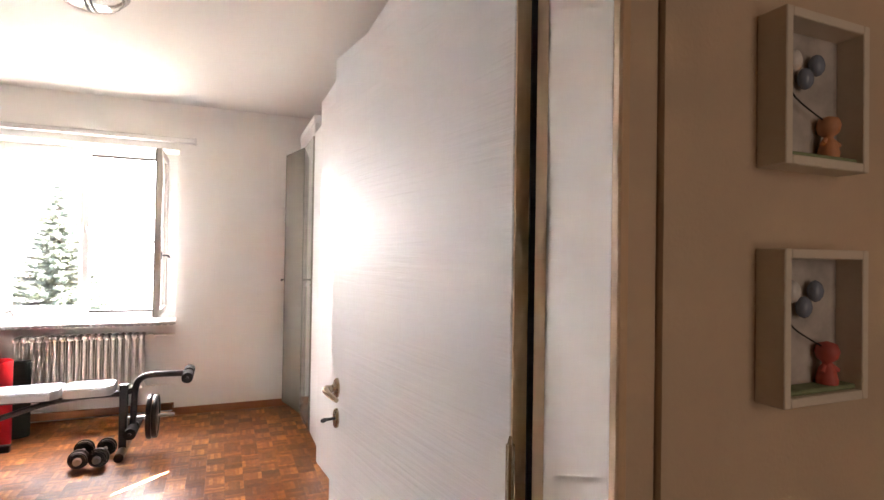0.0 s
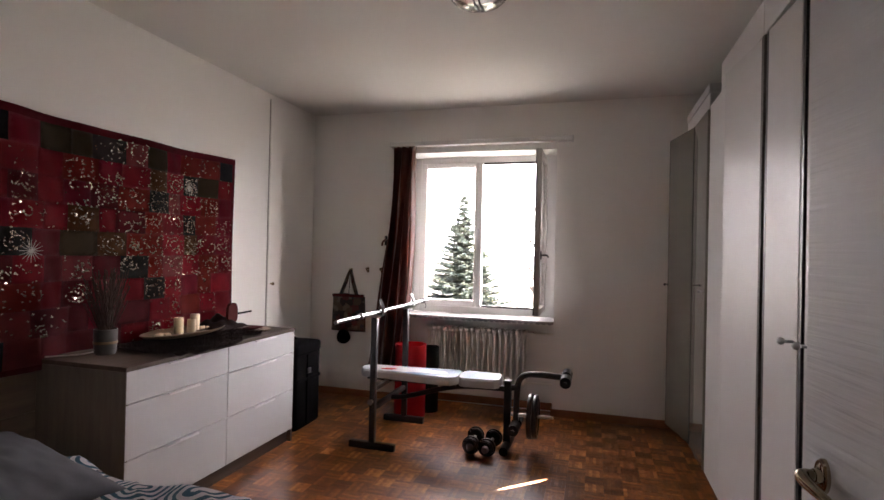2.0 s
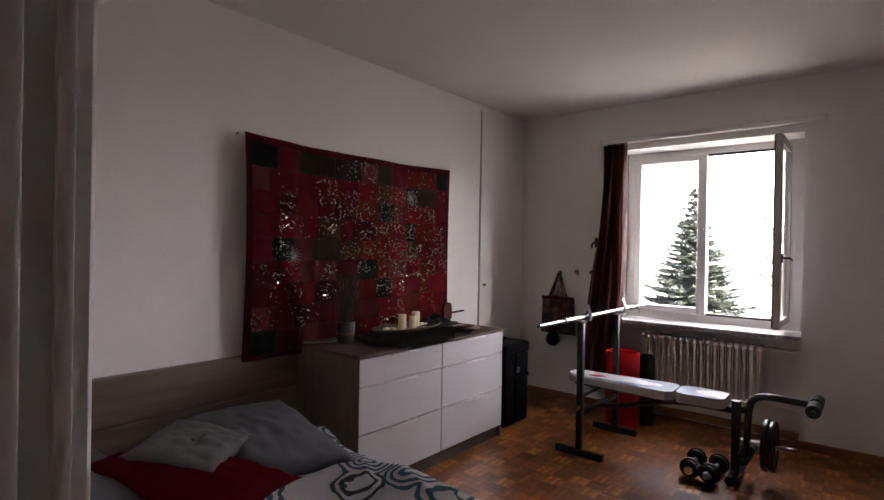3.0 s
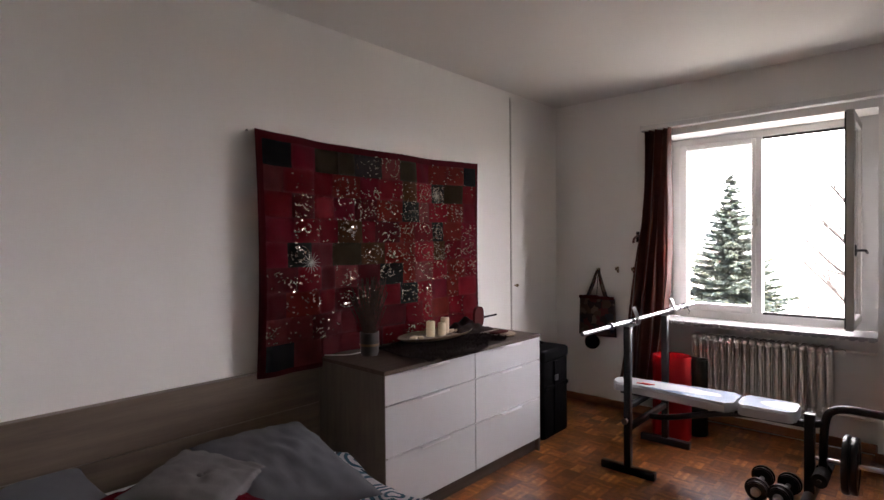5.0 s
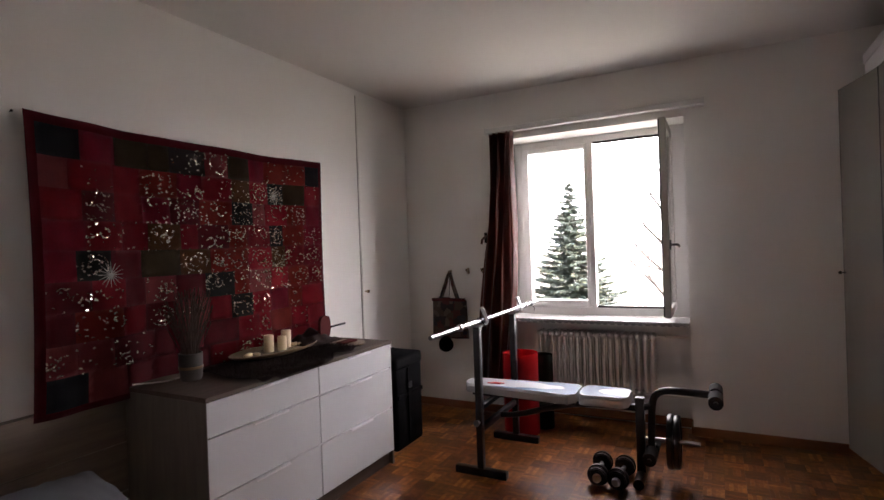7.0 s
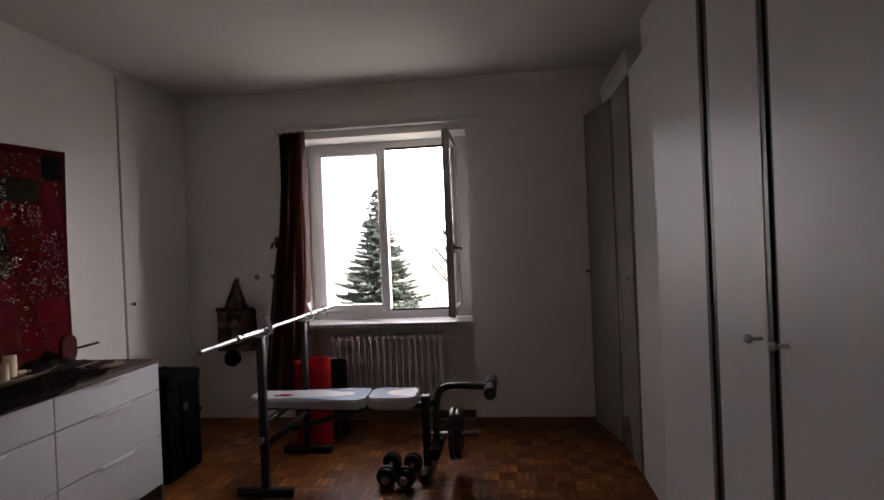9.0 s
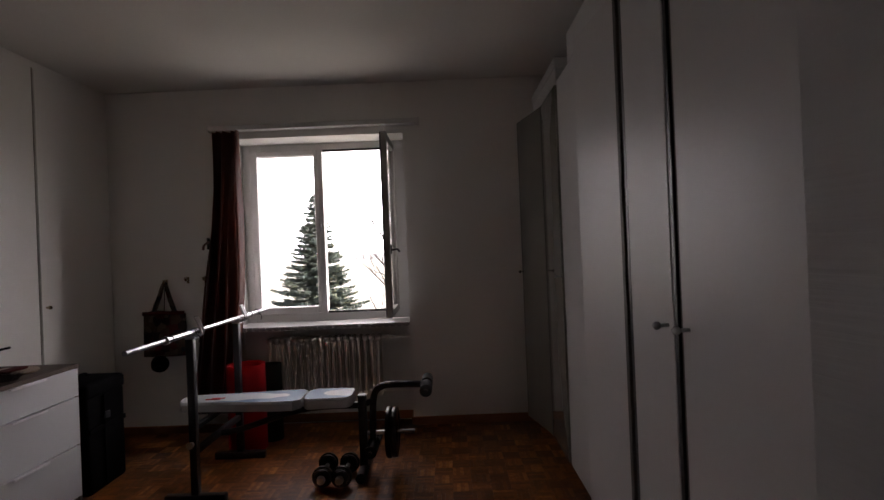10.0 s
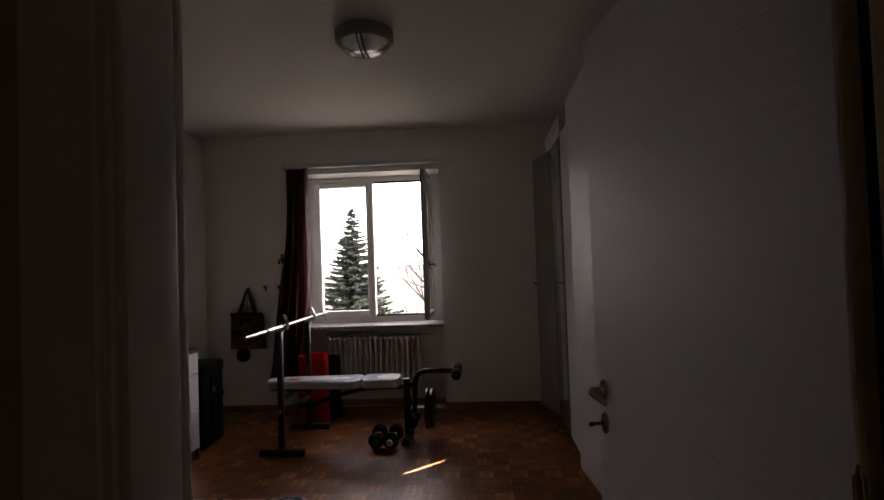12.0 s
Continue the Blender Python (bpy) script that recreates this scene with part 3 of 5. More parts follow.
w = wardrobe(1.72, 2.86, 2.342, "tall white wardrobe with small clear knobs", back=0.09)
part("door", bx(B(), FX, FX + 0.022, 2.542, 2.862, 0.05, 2.34, 0.002), M_WARD, w)
# shade on the door edges and in their gaps, drawn as dark strips
part("edge_gap_strip", bx(B(), FX + 0.002, FX + 0.02, 2.516, 2.538, 0.05, 2.34, 0.001), M_GREYM, w, "dark strip for the door edge and gap")
part("edge_gap_strip", bx(B(), FX + 0.010, FX + 0.02, 2.486, 2.514, 0.05, 2.34, 0.001), M_DARKGAP, w, "dark strip for the door edge and gap")
part("edge_gap_strip", bx(B(), FX + 0.002, FX + 0.02, 2.866, 2.890, 0.05, 2.34, 0.001), M_GREYM, w, "dark strip for the door edge and gap")
part("door", bx(B(), FX, FX + 0.022, 1.724, 2.484, 0.05, 2.34, 0.002), M_WARD, w)
for y, z in ((2.575, 1.082), (2.445, 1.085)):
    knob(w, (FX, y, z), M_KNOB, 0.014, 0.04)
w.matrix_world = pose(FX, 2.90, 0, 0, 0, 3.2) @ Matrix.Translation((-FX, -2.90, 0))

# upper unit over the white wardrobes
u_ = thing("upper_cabinet", "low white cabinet on top of the white wardrobes", "cabinet")
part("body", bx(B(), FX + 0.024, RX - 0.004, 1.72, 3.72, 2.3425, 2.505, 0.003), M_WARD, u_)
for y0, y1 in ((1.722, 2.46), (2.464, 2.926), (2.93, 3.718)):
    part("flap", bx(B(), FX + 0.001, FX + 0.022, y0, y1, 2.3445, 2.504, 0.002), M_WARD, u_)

bxx = thing("storage_box", "white cardboard box lying on top of the corner wardrobe", "box")
part("box_body", bx(B(), 3.352, 3.85, 4.036, 4.84, 2.33, 2.45, 0.004), M_WARD, bxx)
part("lid", bx(B(), 3.346, 3.856, 4.03, 4.85, 2.43, 2.492, 0.004), M_WARD, bxx)

# built-in cupboard door in the west wall
cup = thing("cupboard_door", "flush white cupboard door in the wall with a small round knob", "cupboard door")
part("panel", bx(B(), -0.002, 0.012, 4.262, 4.985, 0.09, 2.645, 0.002), M_WALL, cup)
# no recess here: the gap's shade is a strip coloured grey
part("gap", bx(B(), -0.002, 0.004, 4.254, 4.262, 0.09, 2.655), M_CUPGAP, cup, "grey strip for the shade in the gap")
k = B()
cy(k, (0.010, 4.30, 1.085), (0.03, 4.30, 1.085), 0.007)
bmesh.ops.create_icosphere(k, subdivisions=2, radius=0.014, matrix=Matrix.Translation((0.036, 4.30, 1.085)))
part("knob", k, M_BRASS, cup, "small dull brass knob")


# ---------------------------------------------------------------- chest of drawers
def dresser():
    d = thing("chest_of_drawers", "taupe oak chest with six white drawers beside the bed", "chest of drawers")
    X0, X1, Y0, Y1, T = 0.03, 0.595, 2.325, 3.752, 0.812
    part("top", bx(B(), X0, X1 + 0.004, Y0 - 0.004, Y1 + 0.004, T - 0.022, T, 0.002), M_TAUPE, d)
    for y in (Y0, Y1 - 0.02):
        part("side_panel", bx(B(), X0, X1 - 0.001, y, y + 0.02, 0.0, T - 0.022, 0.002), M_TAUPEV, d)
    part("plinth", bx(B(), X0 + 0.02, X1 - 0.03, Y0 + 0.02, Y1 - 0.02, 0.0, 0.085), M_TAUPE, d)
    part("carcass", bx(B(), X0 + 0.004, X1 - 0.022, Y0 + 0.02, Y1 - 0.02, 0.085, T - 0.022), M_DARKGAP, d, "inner box, coloured dark for the shade between drawers")
    mid = (Y0 + Y1) / 2
    rows = ((0.090, 0.368), (0.373, 0.632), (0.637, 0.788))
    for a, b in ((Y0 + 0.003, mid - 0.003), (mid + 0.003, Y1 - 0.003)):
        for z0, z1 in rows:
            dr = part("drawer", bx(B(), X1 - 0.02, X1, a, b, z0, z1, 0.0015), M_DRAWER, d)
            c = (a + b) / 2
            h = B()
            bx(h, X1 + 0.0005, X1 + 0.018, c - 0.11, c + 0.11, z1 - 0.003, z1 + 0.002, 0.0015)
            bx(h, X1 + 0.0145, X1 + 0.018, c - 0.11, c + 0.11, z1 - 0.0095, z1 - 0.0025, 0.001)
            part("handle", h, M_PULL, dr, "slim pale aluminium pull")


dresser()


# ---------------------------------------------------------------- wall hanging
def tapestry():
    rng = random.Random(5)
    t = thing("wall_hanging", "patchwork textile of red velvet and dark squares with silver embroidery", "wall hanging")
    Y0, Y1, Z0, Z1 = 1.94, 3.755, 0.757, 2.035
    def place(u, v, d=0.0):
        top = Z1 - 0.018 * math.sin(math.pi * u) + 0.012 * u
        bot = Z0 + 0.012 * u
        z = bot + (top - bot) * v
        x = 0.040 + 0.022 * math.sin(13 * u + 1.2 * v) * (1 - 0.35 * v) + 0.012 * math.sin(31 * u + 2 * v + 2 * math.sin(5 * u)) * (1 - 0.5 * v) + 0.014 * (1 - v)
        y = Y0 + (Y1 - Y0) * u + 0.012 * math.sin(3.2 * v) * (1 - 2 * u)
        return Vector((x + d, y, z))
    part("backing", grid_sheet(B(), 60, 40, lambda u, v: place(u, v), 0.006), CLOTHS[0], t, "dark red border cloth", 180)
    # patch colours, row by row from the bottom; capitals carry embroidery
    rows_of = ("kpwwwcCSscc", "PPWwmwcSrSc", "wRcWPcTSmRs", "WCwPwTRPSRC", "mTwoARRSACM", "mCcAcWRCTRM", "cWcMWRTPSRm", "pccRMCASToc", "kmooGPomRRk")
    code = {"c": 1, "w": 2, "s": 3, "m": 4, "k": 5, "o": 6, "g": 7, "r": 8, "p": 9, "t": 10, "a": 11}
    nu, nv = 11, 9
    cols = [0.020 + 0.965 * i / nu for i in range(nu + 1)]
    rows_ = [0.022 + 0.945 * j / nv for j in range(nv + 1)]
    ed = []
    for j in range(nv):
        off = [c + (rng.uniform(-0.022, 0.022) if 0 < i < nu else 0) for i, c in enumerate(cols)]
        for i in range(nu):
            u0, u1, v0, v1 = off[i], off[i + 1], rows_[j], rows_[j + 1]
            ch = rows_of[j][i]
            ph = rng.uniform(0, 6)
            bm = grid_sheet(B(), 6, 6, lambda a, b: place(u0 + (u1 - u0) * a, v0 + (v1 - v0) * b, 0.0045 + 0.004 * math.sin(math.pi * a) * math.sin(math.pi * b) + 0.0025 * math.sin(ph + 6 * a + 3 * b)), 0.002)
            part("patch", bm, CLOTHS[code[ch.lower()]], t, smooth=180)
            if ch.isupper():
                ed.append((u0, u1, v0, v1, 0.55 + 0.45 * math.exp(-((u0 - 0.6) / 0.3) ** 2 - ((v0 - 0.45) / 0.3) ** 2)))
            elif ch in "cs" and rng.random() < 0.5:
                ed.append((u0, u1, v0, v1, 0.12))
    thread = B()
    def bead(u, v, a, ln, wd):
        q = [place(u + (ln * math.cos(a) * sx - wd * math.sin(a) * sy) / (Y1 - Y0), v + (ln * math.sin(a) * sx + wd * math.cos(a) * sy) / (Z1 - Z0), 0.0105) for sx, sy in ((-1, -1), (1, -1), (1, 1), (-1, 1))]
        f = thread.faces.new([thread.verts.new(p) for p in q])
        tip = thread.verts.new(place(u + rng.gauss(0, 0.0022), v + rng.gauss(0, 0.0030), 0.0140 + rng.uniform(-0.001, 0.006)))
        vs = list(f.verts)
        thread.faces.remove(f)
        for p, q2 in zip(vs, vs[1:] + vs[:1]):
            thread.faces.new((p, q2, tip))
    def run(pts, ln, wd):
        for (ua, va), (ub, vb) in zip(pts, pts[1:]):
            if rng.random() < 0.62:
                a = math.atan2((vb - va) * (Z1 - Z0), (ub - ua) * (Y1 - Y0))
                bead(ua, va, a + rng.gauss(0, 0.25), ln * rng.uniform(0.6, 1.3), wd * rng.uniform(0.7, 1.4))
    for u0, u1, v0, v1, dense in ed:
        du, dv = u1 - u0, v1 - v0
        cu, cv = (u0 + u1) / 2, (v0 + v1) / 2
        style = rng.choice(("curl", "curl", "curl", "border", "column", "loop", "scatter", "scatter")) if dense > 0.2 else "scatter"
        n = int(24 + 24 * dense)
        if style == "curl":
            for q in range(3):
                pu, pv, a, bend = u0 + du * rng.uniform(0.2, 0.8), v0 + dv * rng.uniform(0.2, 0.8), rng.uniform(0, 6.28), rng.choice((-1, 1)) * rng.uniform(0.25, 0.5)
                pts = []
                for k in range(n // 3):
                    a += bend
                    pu = min(max(pu + 0.0052 * math.cos(a), u0), u1)
                    pv = min(max(pv + 0.0075 * math.sin(a), v0), v1)
                    pts.append((pu, pv))
                run(pts, 0.0062, 0.0030)
        elif style == "border":
            for sv in (0.12, 0.5, 0.88):
                run([(u0 + du * (0.06 + 0.88 * k / (n / 2)), v0 + dv * sv + 0.008 * math.sin(k * 1.9) + rng.gauss(0, 0.005)) for k in range(n // 2)], 0.0056, 0.0028)
        elif style == "column":
            for su in (0.22, 0.5, 0.78):
                run([(u0 + du * su + 0.005 * math.sin(k * 2.1) + rng.gauss(0, 0.004), v0 + dv * (0.05 + 0.9 * k / (n / 2))) for k in range(n // 2)], 0.0056, 0.0032)
        elif style == "loop":
            for rad in (0.36, 0.20):
                run([(cu + rad * du * math.cos(2 * math.pi * k / 24), cv + rad * dv * math.sin(2 * math.pi * k / 24)) for k in range(25)], 0.0060, 0.0030)
        for k in range(int(6 + 16 * dense)):
            bead(rng.uniform(u0, u1), rng.uniform(v0, v1), rng.uniform(0, 3), rng.uniform(0.003, 0.006), rng.uniform(0.002, 0.004))
    part("embroidery", thread, M_SILVER, t, "silver and gold thread with sequins", None)
    # the two large star rosettes
    for u, v in ((0.17, 0.46), (0.76, 0.80)):
        st = B()
        for k in range(16):
            a = 2 * math.pi * k / 16
            c = place(u, v, 0.013)
            tip = c + Vector((0, 0.058 * math.cos(a), 0.058 * math.sin(a)))
            s_ = Vector((0, -0.0022 * math.sin(a), 0.0022 * math.cos(a)))
            q = [st.verts.new(p) for p in (c + s_, c - s_, tip - s_ * 0.4, tip + s_ * 0.4)]
            st.faces.new(q)
        part("star_rosette", st, M_STAR, t, "embroidered silver star", None)


def velvet(name, c, r=0.7):
    m = mat(name, c, 0.85, vary=0.35, scale=11, bump=0.5, bump_scale=160, fine=0.15, spec=0.15)
    m.node_tree.nodes["Principled BSDF"].inputs["Sheen Weight"].default_value = 0.08
    return m


CLOTHS = [velvet("border_red", (0.110, 0.0042, 0.0095)), velvet("patch_crimson", (0.168, 0.0048, 0.0105)), velvet("patch_wine", (0.092, 0.0065, 0.0105)),
          velvet("patch_scarlet", (0.226, 0.0061, 0.0146)), velvet("patch_magenta", (0.160, 0.0045, 0.0155)), velvet("patch_black", (0.00976, 0.00854, 0.0122)),
          velvet("patch_olive", (0.042, 0.027, 0.012)), velvet("patch_grey", (0.036, 0.026, 0.024)), velvet("patch_rust", (0.17, 0.014, 0.009)), velvet("patch_pink", (0.19, 0.034, 0.036)), velvet("patch_slate", (0.018, 0.018, 0.016)), velvet("patch_gold", (0.085, 0.032, 0.010))]
M_SILVER = mat("silver_thread", (0.66, 0.60, 0.50), 0.18, 1.0, vary=0.4, scale=60)
M_STAR = mat("grey_silk", (0.34, 0.32, 0.28), 0.6, vary=0.3, scale=60)
tapestry()


nl = thing("nail", "small steel nail driven into the wall beside the textile", "nail")
part("shank", cy(B(), (-0.004, 1.921, 2.026), (0.016, 1.921, 2.028), 0.0022, seg=8), M_GREYM, nl)
part("head", cy(B(), (0.016, 1.921, 2.028), (0.018, 1.921, 2.028), 0.0055, seg=12), M_GREYM, nl)


# ---------------------------------------------------------------- bed
def pillow(name, label, material, at, size, rx, ry, rz, puff=0.5, seed=0, tuft=False):
    p = thing(name, label, "cushion" if "cushion" in name else "pillow")
    w, l, h = size
    def shape(side):
        def f(u, v):
            a, b = 2 * u - 1, 2 * v - 1
            e = (1 - abs(a) ** 2.6) * (1 - abs(b) ** 2.6)
            pin = 1 - 0.10 * (1 - abs(a) ** 2) * abs(b) ** 6 - 0.0
            pin2 = 1 - 0.10 * (1 - abs(b) ** 2) * abs(a) ** 6
            n = noise.noise(Vector((a * 1.6 + seed, b * 1.6, side)))
            n2 = noise.noise(Vector((a * 5 + seed, b * 5, 3 + side)))
            dip = 0.024 * math.exp(-(a * a + b * b) / 0.025) * (1 + 0.5 * math.cos(7 * math.atan2(b, a))) if tuft else 0.0
            n2 += 0.8 * noise.noise(Vector((a * 2.5 + 3 * seed, b * 9, 1 + side)))
            return Vector((a * w / 2 * pin2, b * l / 2 * pin, side * h / 2 * max(e, 0) ** puff * (1 + 0.25 * n) - side * dip + 0.008 * n2 * (1 if e > 0.02 else 0)))
        return f
    bm = grid_sheet(B(), 28, 28, shape(1))
    grid_sheet(bm, 28, 28, shape(-1))
    bmesh.ops.remove_doubles(bm, verts=bm.verts, dist=0.002)
    part("cover", bm, material, p, smooth=180)
    p.matrix_world = pose(*at, rx, ry, rz)
    return p


def duvet_material():
    """White cotton printed with rings and waves of teal and dark grey."""
    m = bpy.data.materials.new("printed_duvet")
    m.use_nodes = True
    nt = m.node_tree
    b = nt.nodes["Principled BSDF"]
    tc = nt.nodes.new("ShaderNodeTexCoord")
    vor = nt.nodes.new("ShaderNodeTexVoronoi")
    vor.inputs["Scale"].default_value = 3.4
    nz = nt.nodes.new("ShaderNodeTexNoise")
    nz.inputs["Scale"].default_value = 5
    mx = nt.nodes.new("ShaderNodeVectorMath")
    mx.operation = "MULTIPLY_ADD"
    mx.inputs[1].default_value = (0.12, 0.12, 0.12)
    nt.links.new(nz.outputs["Color"], mx.inputs[0])
    nt.links.new(tc.outputs["Object"], nz.inputs["Vector"])
    nt.links.new(tc.outputs["Object"], mx.inputs[2])
    nt.links.new(mx.outputs["Vector"], vor.inputs["Vector"])
    w = nt.nodes.new("ShaderNodeMath")
    w.operation = "MULTIPLY"
    w.inputs[1].default_value = 58
    nt.links.new(vor.outputs["Distance"], w.inputs[0])
    sn = nt.nodes.new("ShaderNodeMath")
    sn.operation = "SINE"
    nt.links.new(w.outputs[0], sn.inputs[0])
    gate = nt.nodes.new("ShaderNodeMath")
    gate.operation = "LESS_THAN"
    gate.inputs[1].default_value = 0.50
    nt.links.new(vor.outputs["Distance"], gate.inputs[0])
    ring = nt.nodes.new("ShaderNodeMath")
    ring.operation = "GREATER_THAN"
    ring.inputs[1].default_value = 0.05
    nt.links.new(sn.outputs[0], ring.inputs[0])
    both = nt.nodes.new("ShaderNodeMath")
    both.operation = "MULTIPLY"
    nt.links.new(gate.outputs[0], both.inputs[0])
    nt.links.new(ring.outputs[0], both.inputs[1])
    cr = nt.nodes.new("ShaderNodeValToRGB")
    cr.color_ramp.interpolation = "CONSTANT"
    e = cr.color_ramp.elements
    e[0].color, e[1].color = (0.03, 0.035, 0.045, 1), (0.03, 0.10, 0.15, 1)
    e[1].position = 0.45
    sep = nt.nodes.new("ShaderNodeSeparateColor")
    nt.links.new(vor.outputs["Color"], sep.inputs["Color"])
    nt.links.new(sep.outputs[0], cr.inputs["Fac"])
    mixc = nt.nodes.new("ShaderNodeMix")
    mixc.data_type = "RGBA"
    nt.links.new(both.outputs[0], mixc.inputs["Factor"])
    mixc.inputs["A"].default_value = (0.60, 0.585, 0.60, 1)
    nt.links.new(cr.outputs["Color"], mixc.inputs["B"])
    nt.links.new(mixc.outputs["Result"], b.inputs["Base Color"])
    b.inputs["Roughness"].default_value = 0.9
    return m


M_DUVET = duvet_material()
BY0, BY1, BX1 = 0.60, 2.03, 2.02


def bed():
    bd = thing("bed", "low double bed with a wide taupe oak headboard", "bed")
    for k, (z0, z1) in enumerate(((0.10, 0.33), (0.333, 0.556), (0.559, 0.785))):
        part("headboard_plank", bx(B(), 0.004, 0.05, 0.56, 2.318, z0, z1, 0.002), M_HEAD, bd)
    for y in (BY0, BY1 - 0.04):
        part("side_rail", bx(B(), 0.05, BX1, y, y + 0.04, 0.12, 0.33, 0.003), M_BEDWOOD, bd)
    part("foot_rail", bx(B(), BX1 - 0.04, BX1, BY0 + 0.04, BY1 - 0.04, 0.12, 0.33, 0.003), M_BEDWOOD, bd)
    for x in (0.12, BX1 - 0.12):
        for y in (BY0 + 0.06, BY1 - 0.06):
            part("leg", bx(B(), x - 0.03, x + 0.03, y - 0.03, y + 0.03, 0, 0.13, 0.003), M_BEDWOOD, bd)
    part("slat_base", bx(B(), 0.05, BX1 - 0.04, BY0 + 0.04, BY1 - 0.04, 0.20, 0.24), M_BEDWOOD, bd)
    m = thing("mattress", "thick mattress in a white fitted sheet on the bed", "mattress")
    part("mattress_cover", bx(B(), 0.055, BX1 - 0.045, BY0 + 0.045, BY1 - 0.045, 0.24, 0.43, 0.04, 4), M_SHEET, m)


M_HEAD = mat("headboard_oak", (0.165, 0.125, 0.095), 0.5, vary=0.4, scale=4, bump=0.3, bump_scale=30, stretch=(6, 0.35, 6), fine=0.15)
bed()


def duvet():
    d = thing("duvet", "white duvet with teal and grey ring print, spread over the bed", "duvet")
    def f(u, v):
        x = 0.62 + 1.42 * u
        y = BY0 - 0.02 + (BY1 - BY0 + 0.06) * v
        n = noise.noise(Vector((x * 2.3, y * 2.3, 1.0))) + 0.5 * noise.noise(Vector((x * 5, y * 5, 4.0)))
        edge = min(v, 1 - v) * (BY1 - BY0)
        drop = 0.10 * max(0, 1 - edge / 0.07) ** 2 + 0.10 * max(0, 1 - (1 - u) * 1.42 / 0.07) ** 2
        roll = 0.05 * max(0, 1 - u * 1.42 / 0.10)
        crease = 0.014 * (1 - abs(noise.noise(Vector((x * 4 + y * 5, y * 2.2 - x, 9.0))))) ** 6
        return Vector((x, y, 0.47 + crease + 0.036 * n - drop + roll * 0.4))
    part("duvet_cover", grid_sheet(B(), 90, 90, f, 0.035), M_DUVET, d, smooth=180)
    part("turned_edge", grid_sheet(B(), 10, 90, lambda u, v: f(0.13 * u, v) + Vector((0, 0, 0.010 + 0.022 * math.sin(math.pi * u))), 0.008), M_DUVET, d, "folded-back hem", 180)


duvet()
pillow("pillow", "large dark grey cotton pillow against the headboard", M_GREYPIL, (0.63, 1.735, 0.525), (0.74, 0.50, 0.16), 0, 8, -6, seed=2)
pillow("pillow", "dark grey cotton pillow lying flat on the bed", M_GREYPIL, (0.46, 0.93, 0.52), (0.72, 0.56, 0.15), 0, 6, 6, seed=5)
pillow("cushion", "dark red cotton cushion on the bed", M_DKRED, (0.75, 1.35, 0.522), (0.72, 0.40, 0.12), 0, 7, 24, seed=8)
cu = pillow("cushion", "small warm grey tufted cushion lying on the red one", M_GREYPIL2, (0.645, 1.40, 0.592), (0.38, 0.36, 0.10), 4, 9, 34, seed=11, tuft=True)
tb = B()
bmesh.ops.create_icosphere(tb, subdivisions=2, radius=0.012, matrix=Matrix.Translation((0, 0, 0.03)) @ Matrix.Diagonal((1, 1, 0.5, 1)))
part("button", tb, M_GREYPIL2, cu, "covered button")


# ---------------------------------------------------------------- weight bench
def pad_material(name, cx, rx, ry):
    """White vinyl with a blue-grey field left round a white tongue."""
    m = mat(name, (0.46, 0.47, 0.49), 0.42, vary=0.05, scale=8, spec=0.3)
    nt = m.node_tree
    b = nt.nodes["Principled BSDF"]
    white = b.inputs["Base Color"].links[0].from_socket
    tc, mp, n, add, ln, cr, mix = (nt.nodes.new("ShaderNode" + k) for k in ("TexCoord", "Mapping", "TexNoise", "VectorMath", "VectorMath", "ValToRGB", "Mix"))
    mp.inputs["Location"].default_value = (-cx / rx - 0.25, -BYC / ry - 0.25, 0)
    mp.inputs["Scale"].default_value = (1 / rx, 1 / ry, 0)
    n.inputs["Scale"].default_value = 7
    nt.links.new(tc.outputs["Object"], mp.inputs["Vector"])
    nt.links.new(tc.outputs["Object"], n.inputs["Vector"])
    add.operation, ln.operation = "MULTIPLY_ADD", "LENGTH"
    add.inputs[1].default_value = (0.5, 0.5, 0.0)
    nt.links.new(n.outputs["Color"], add.inputs[0])
    nt.links.new(mp.outputs["Vector"], add.inputs[2])
    nt.links.new(add.outputs["Vector"], ln.inputs[0])
    e = cr.color_ramp.elements
    e[0].position, e[0].color = 0.93, (0, 0, 0, 1)
    e[1].position, e[1].color = 1.02, (1, 1, 1, 1)
    nt.links.new(ln.outputs["Value"], cr.inputs["Fac"])
    mix.data_type = "RGBA"
    geo, sep, top, both = (nt.nodes.new("ShaderNode" + k) for k in ("NewGeometry", "SeparateXYZ", "Math", "Math"))
    nt.links.new(geo.outputs["Normal"], sep.inputs["Vector"])
    top.operation, both.operation = "GREATER_THAN", "MULTIPLY"
    top.inputs[1].default_value = 0.8
    nt.links.new(sep.outputs["Z"], top.inputs[0])
    nt.links.new(cr.outputs["Color"], both.inputs[0])
    nt.links.new(top.outputs[0], both.inputs[1])
    nt.links.new(both.outputs[0], mix.inputs["Factor"])
    nt.links.new(white, mix.inputs["A"])
    mix.inputs["B"].default_value = (0.06, 0.125, 0.22, 1)
    nt.links.new(mix.outputs["Result"], b.inputs["Base Color"])
    return m


BYC = 4.12
M_PAD = pad_material("back_pad_vinyl", 1.02, 0.62, 0.098)
M_SEAT = pad_material("seat_pad_vinyl", 2.07, 0.20, 0.095)


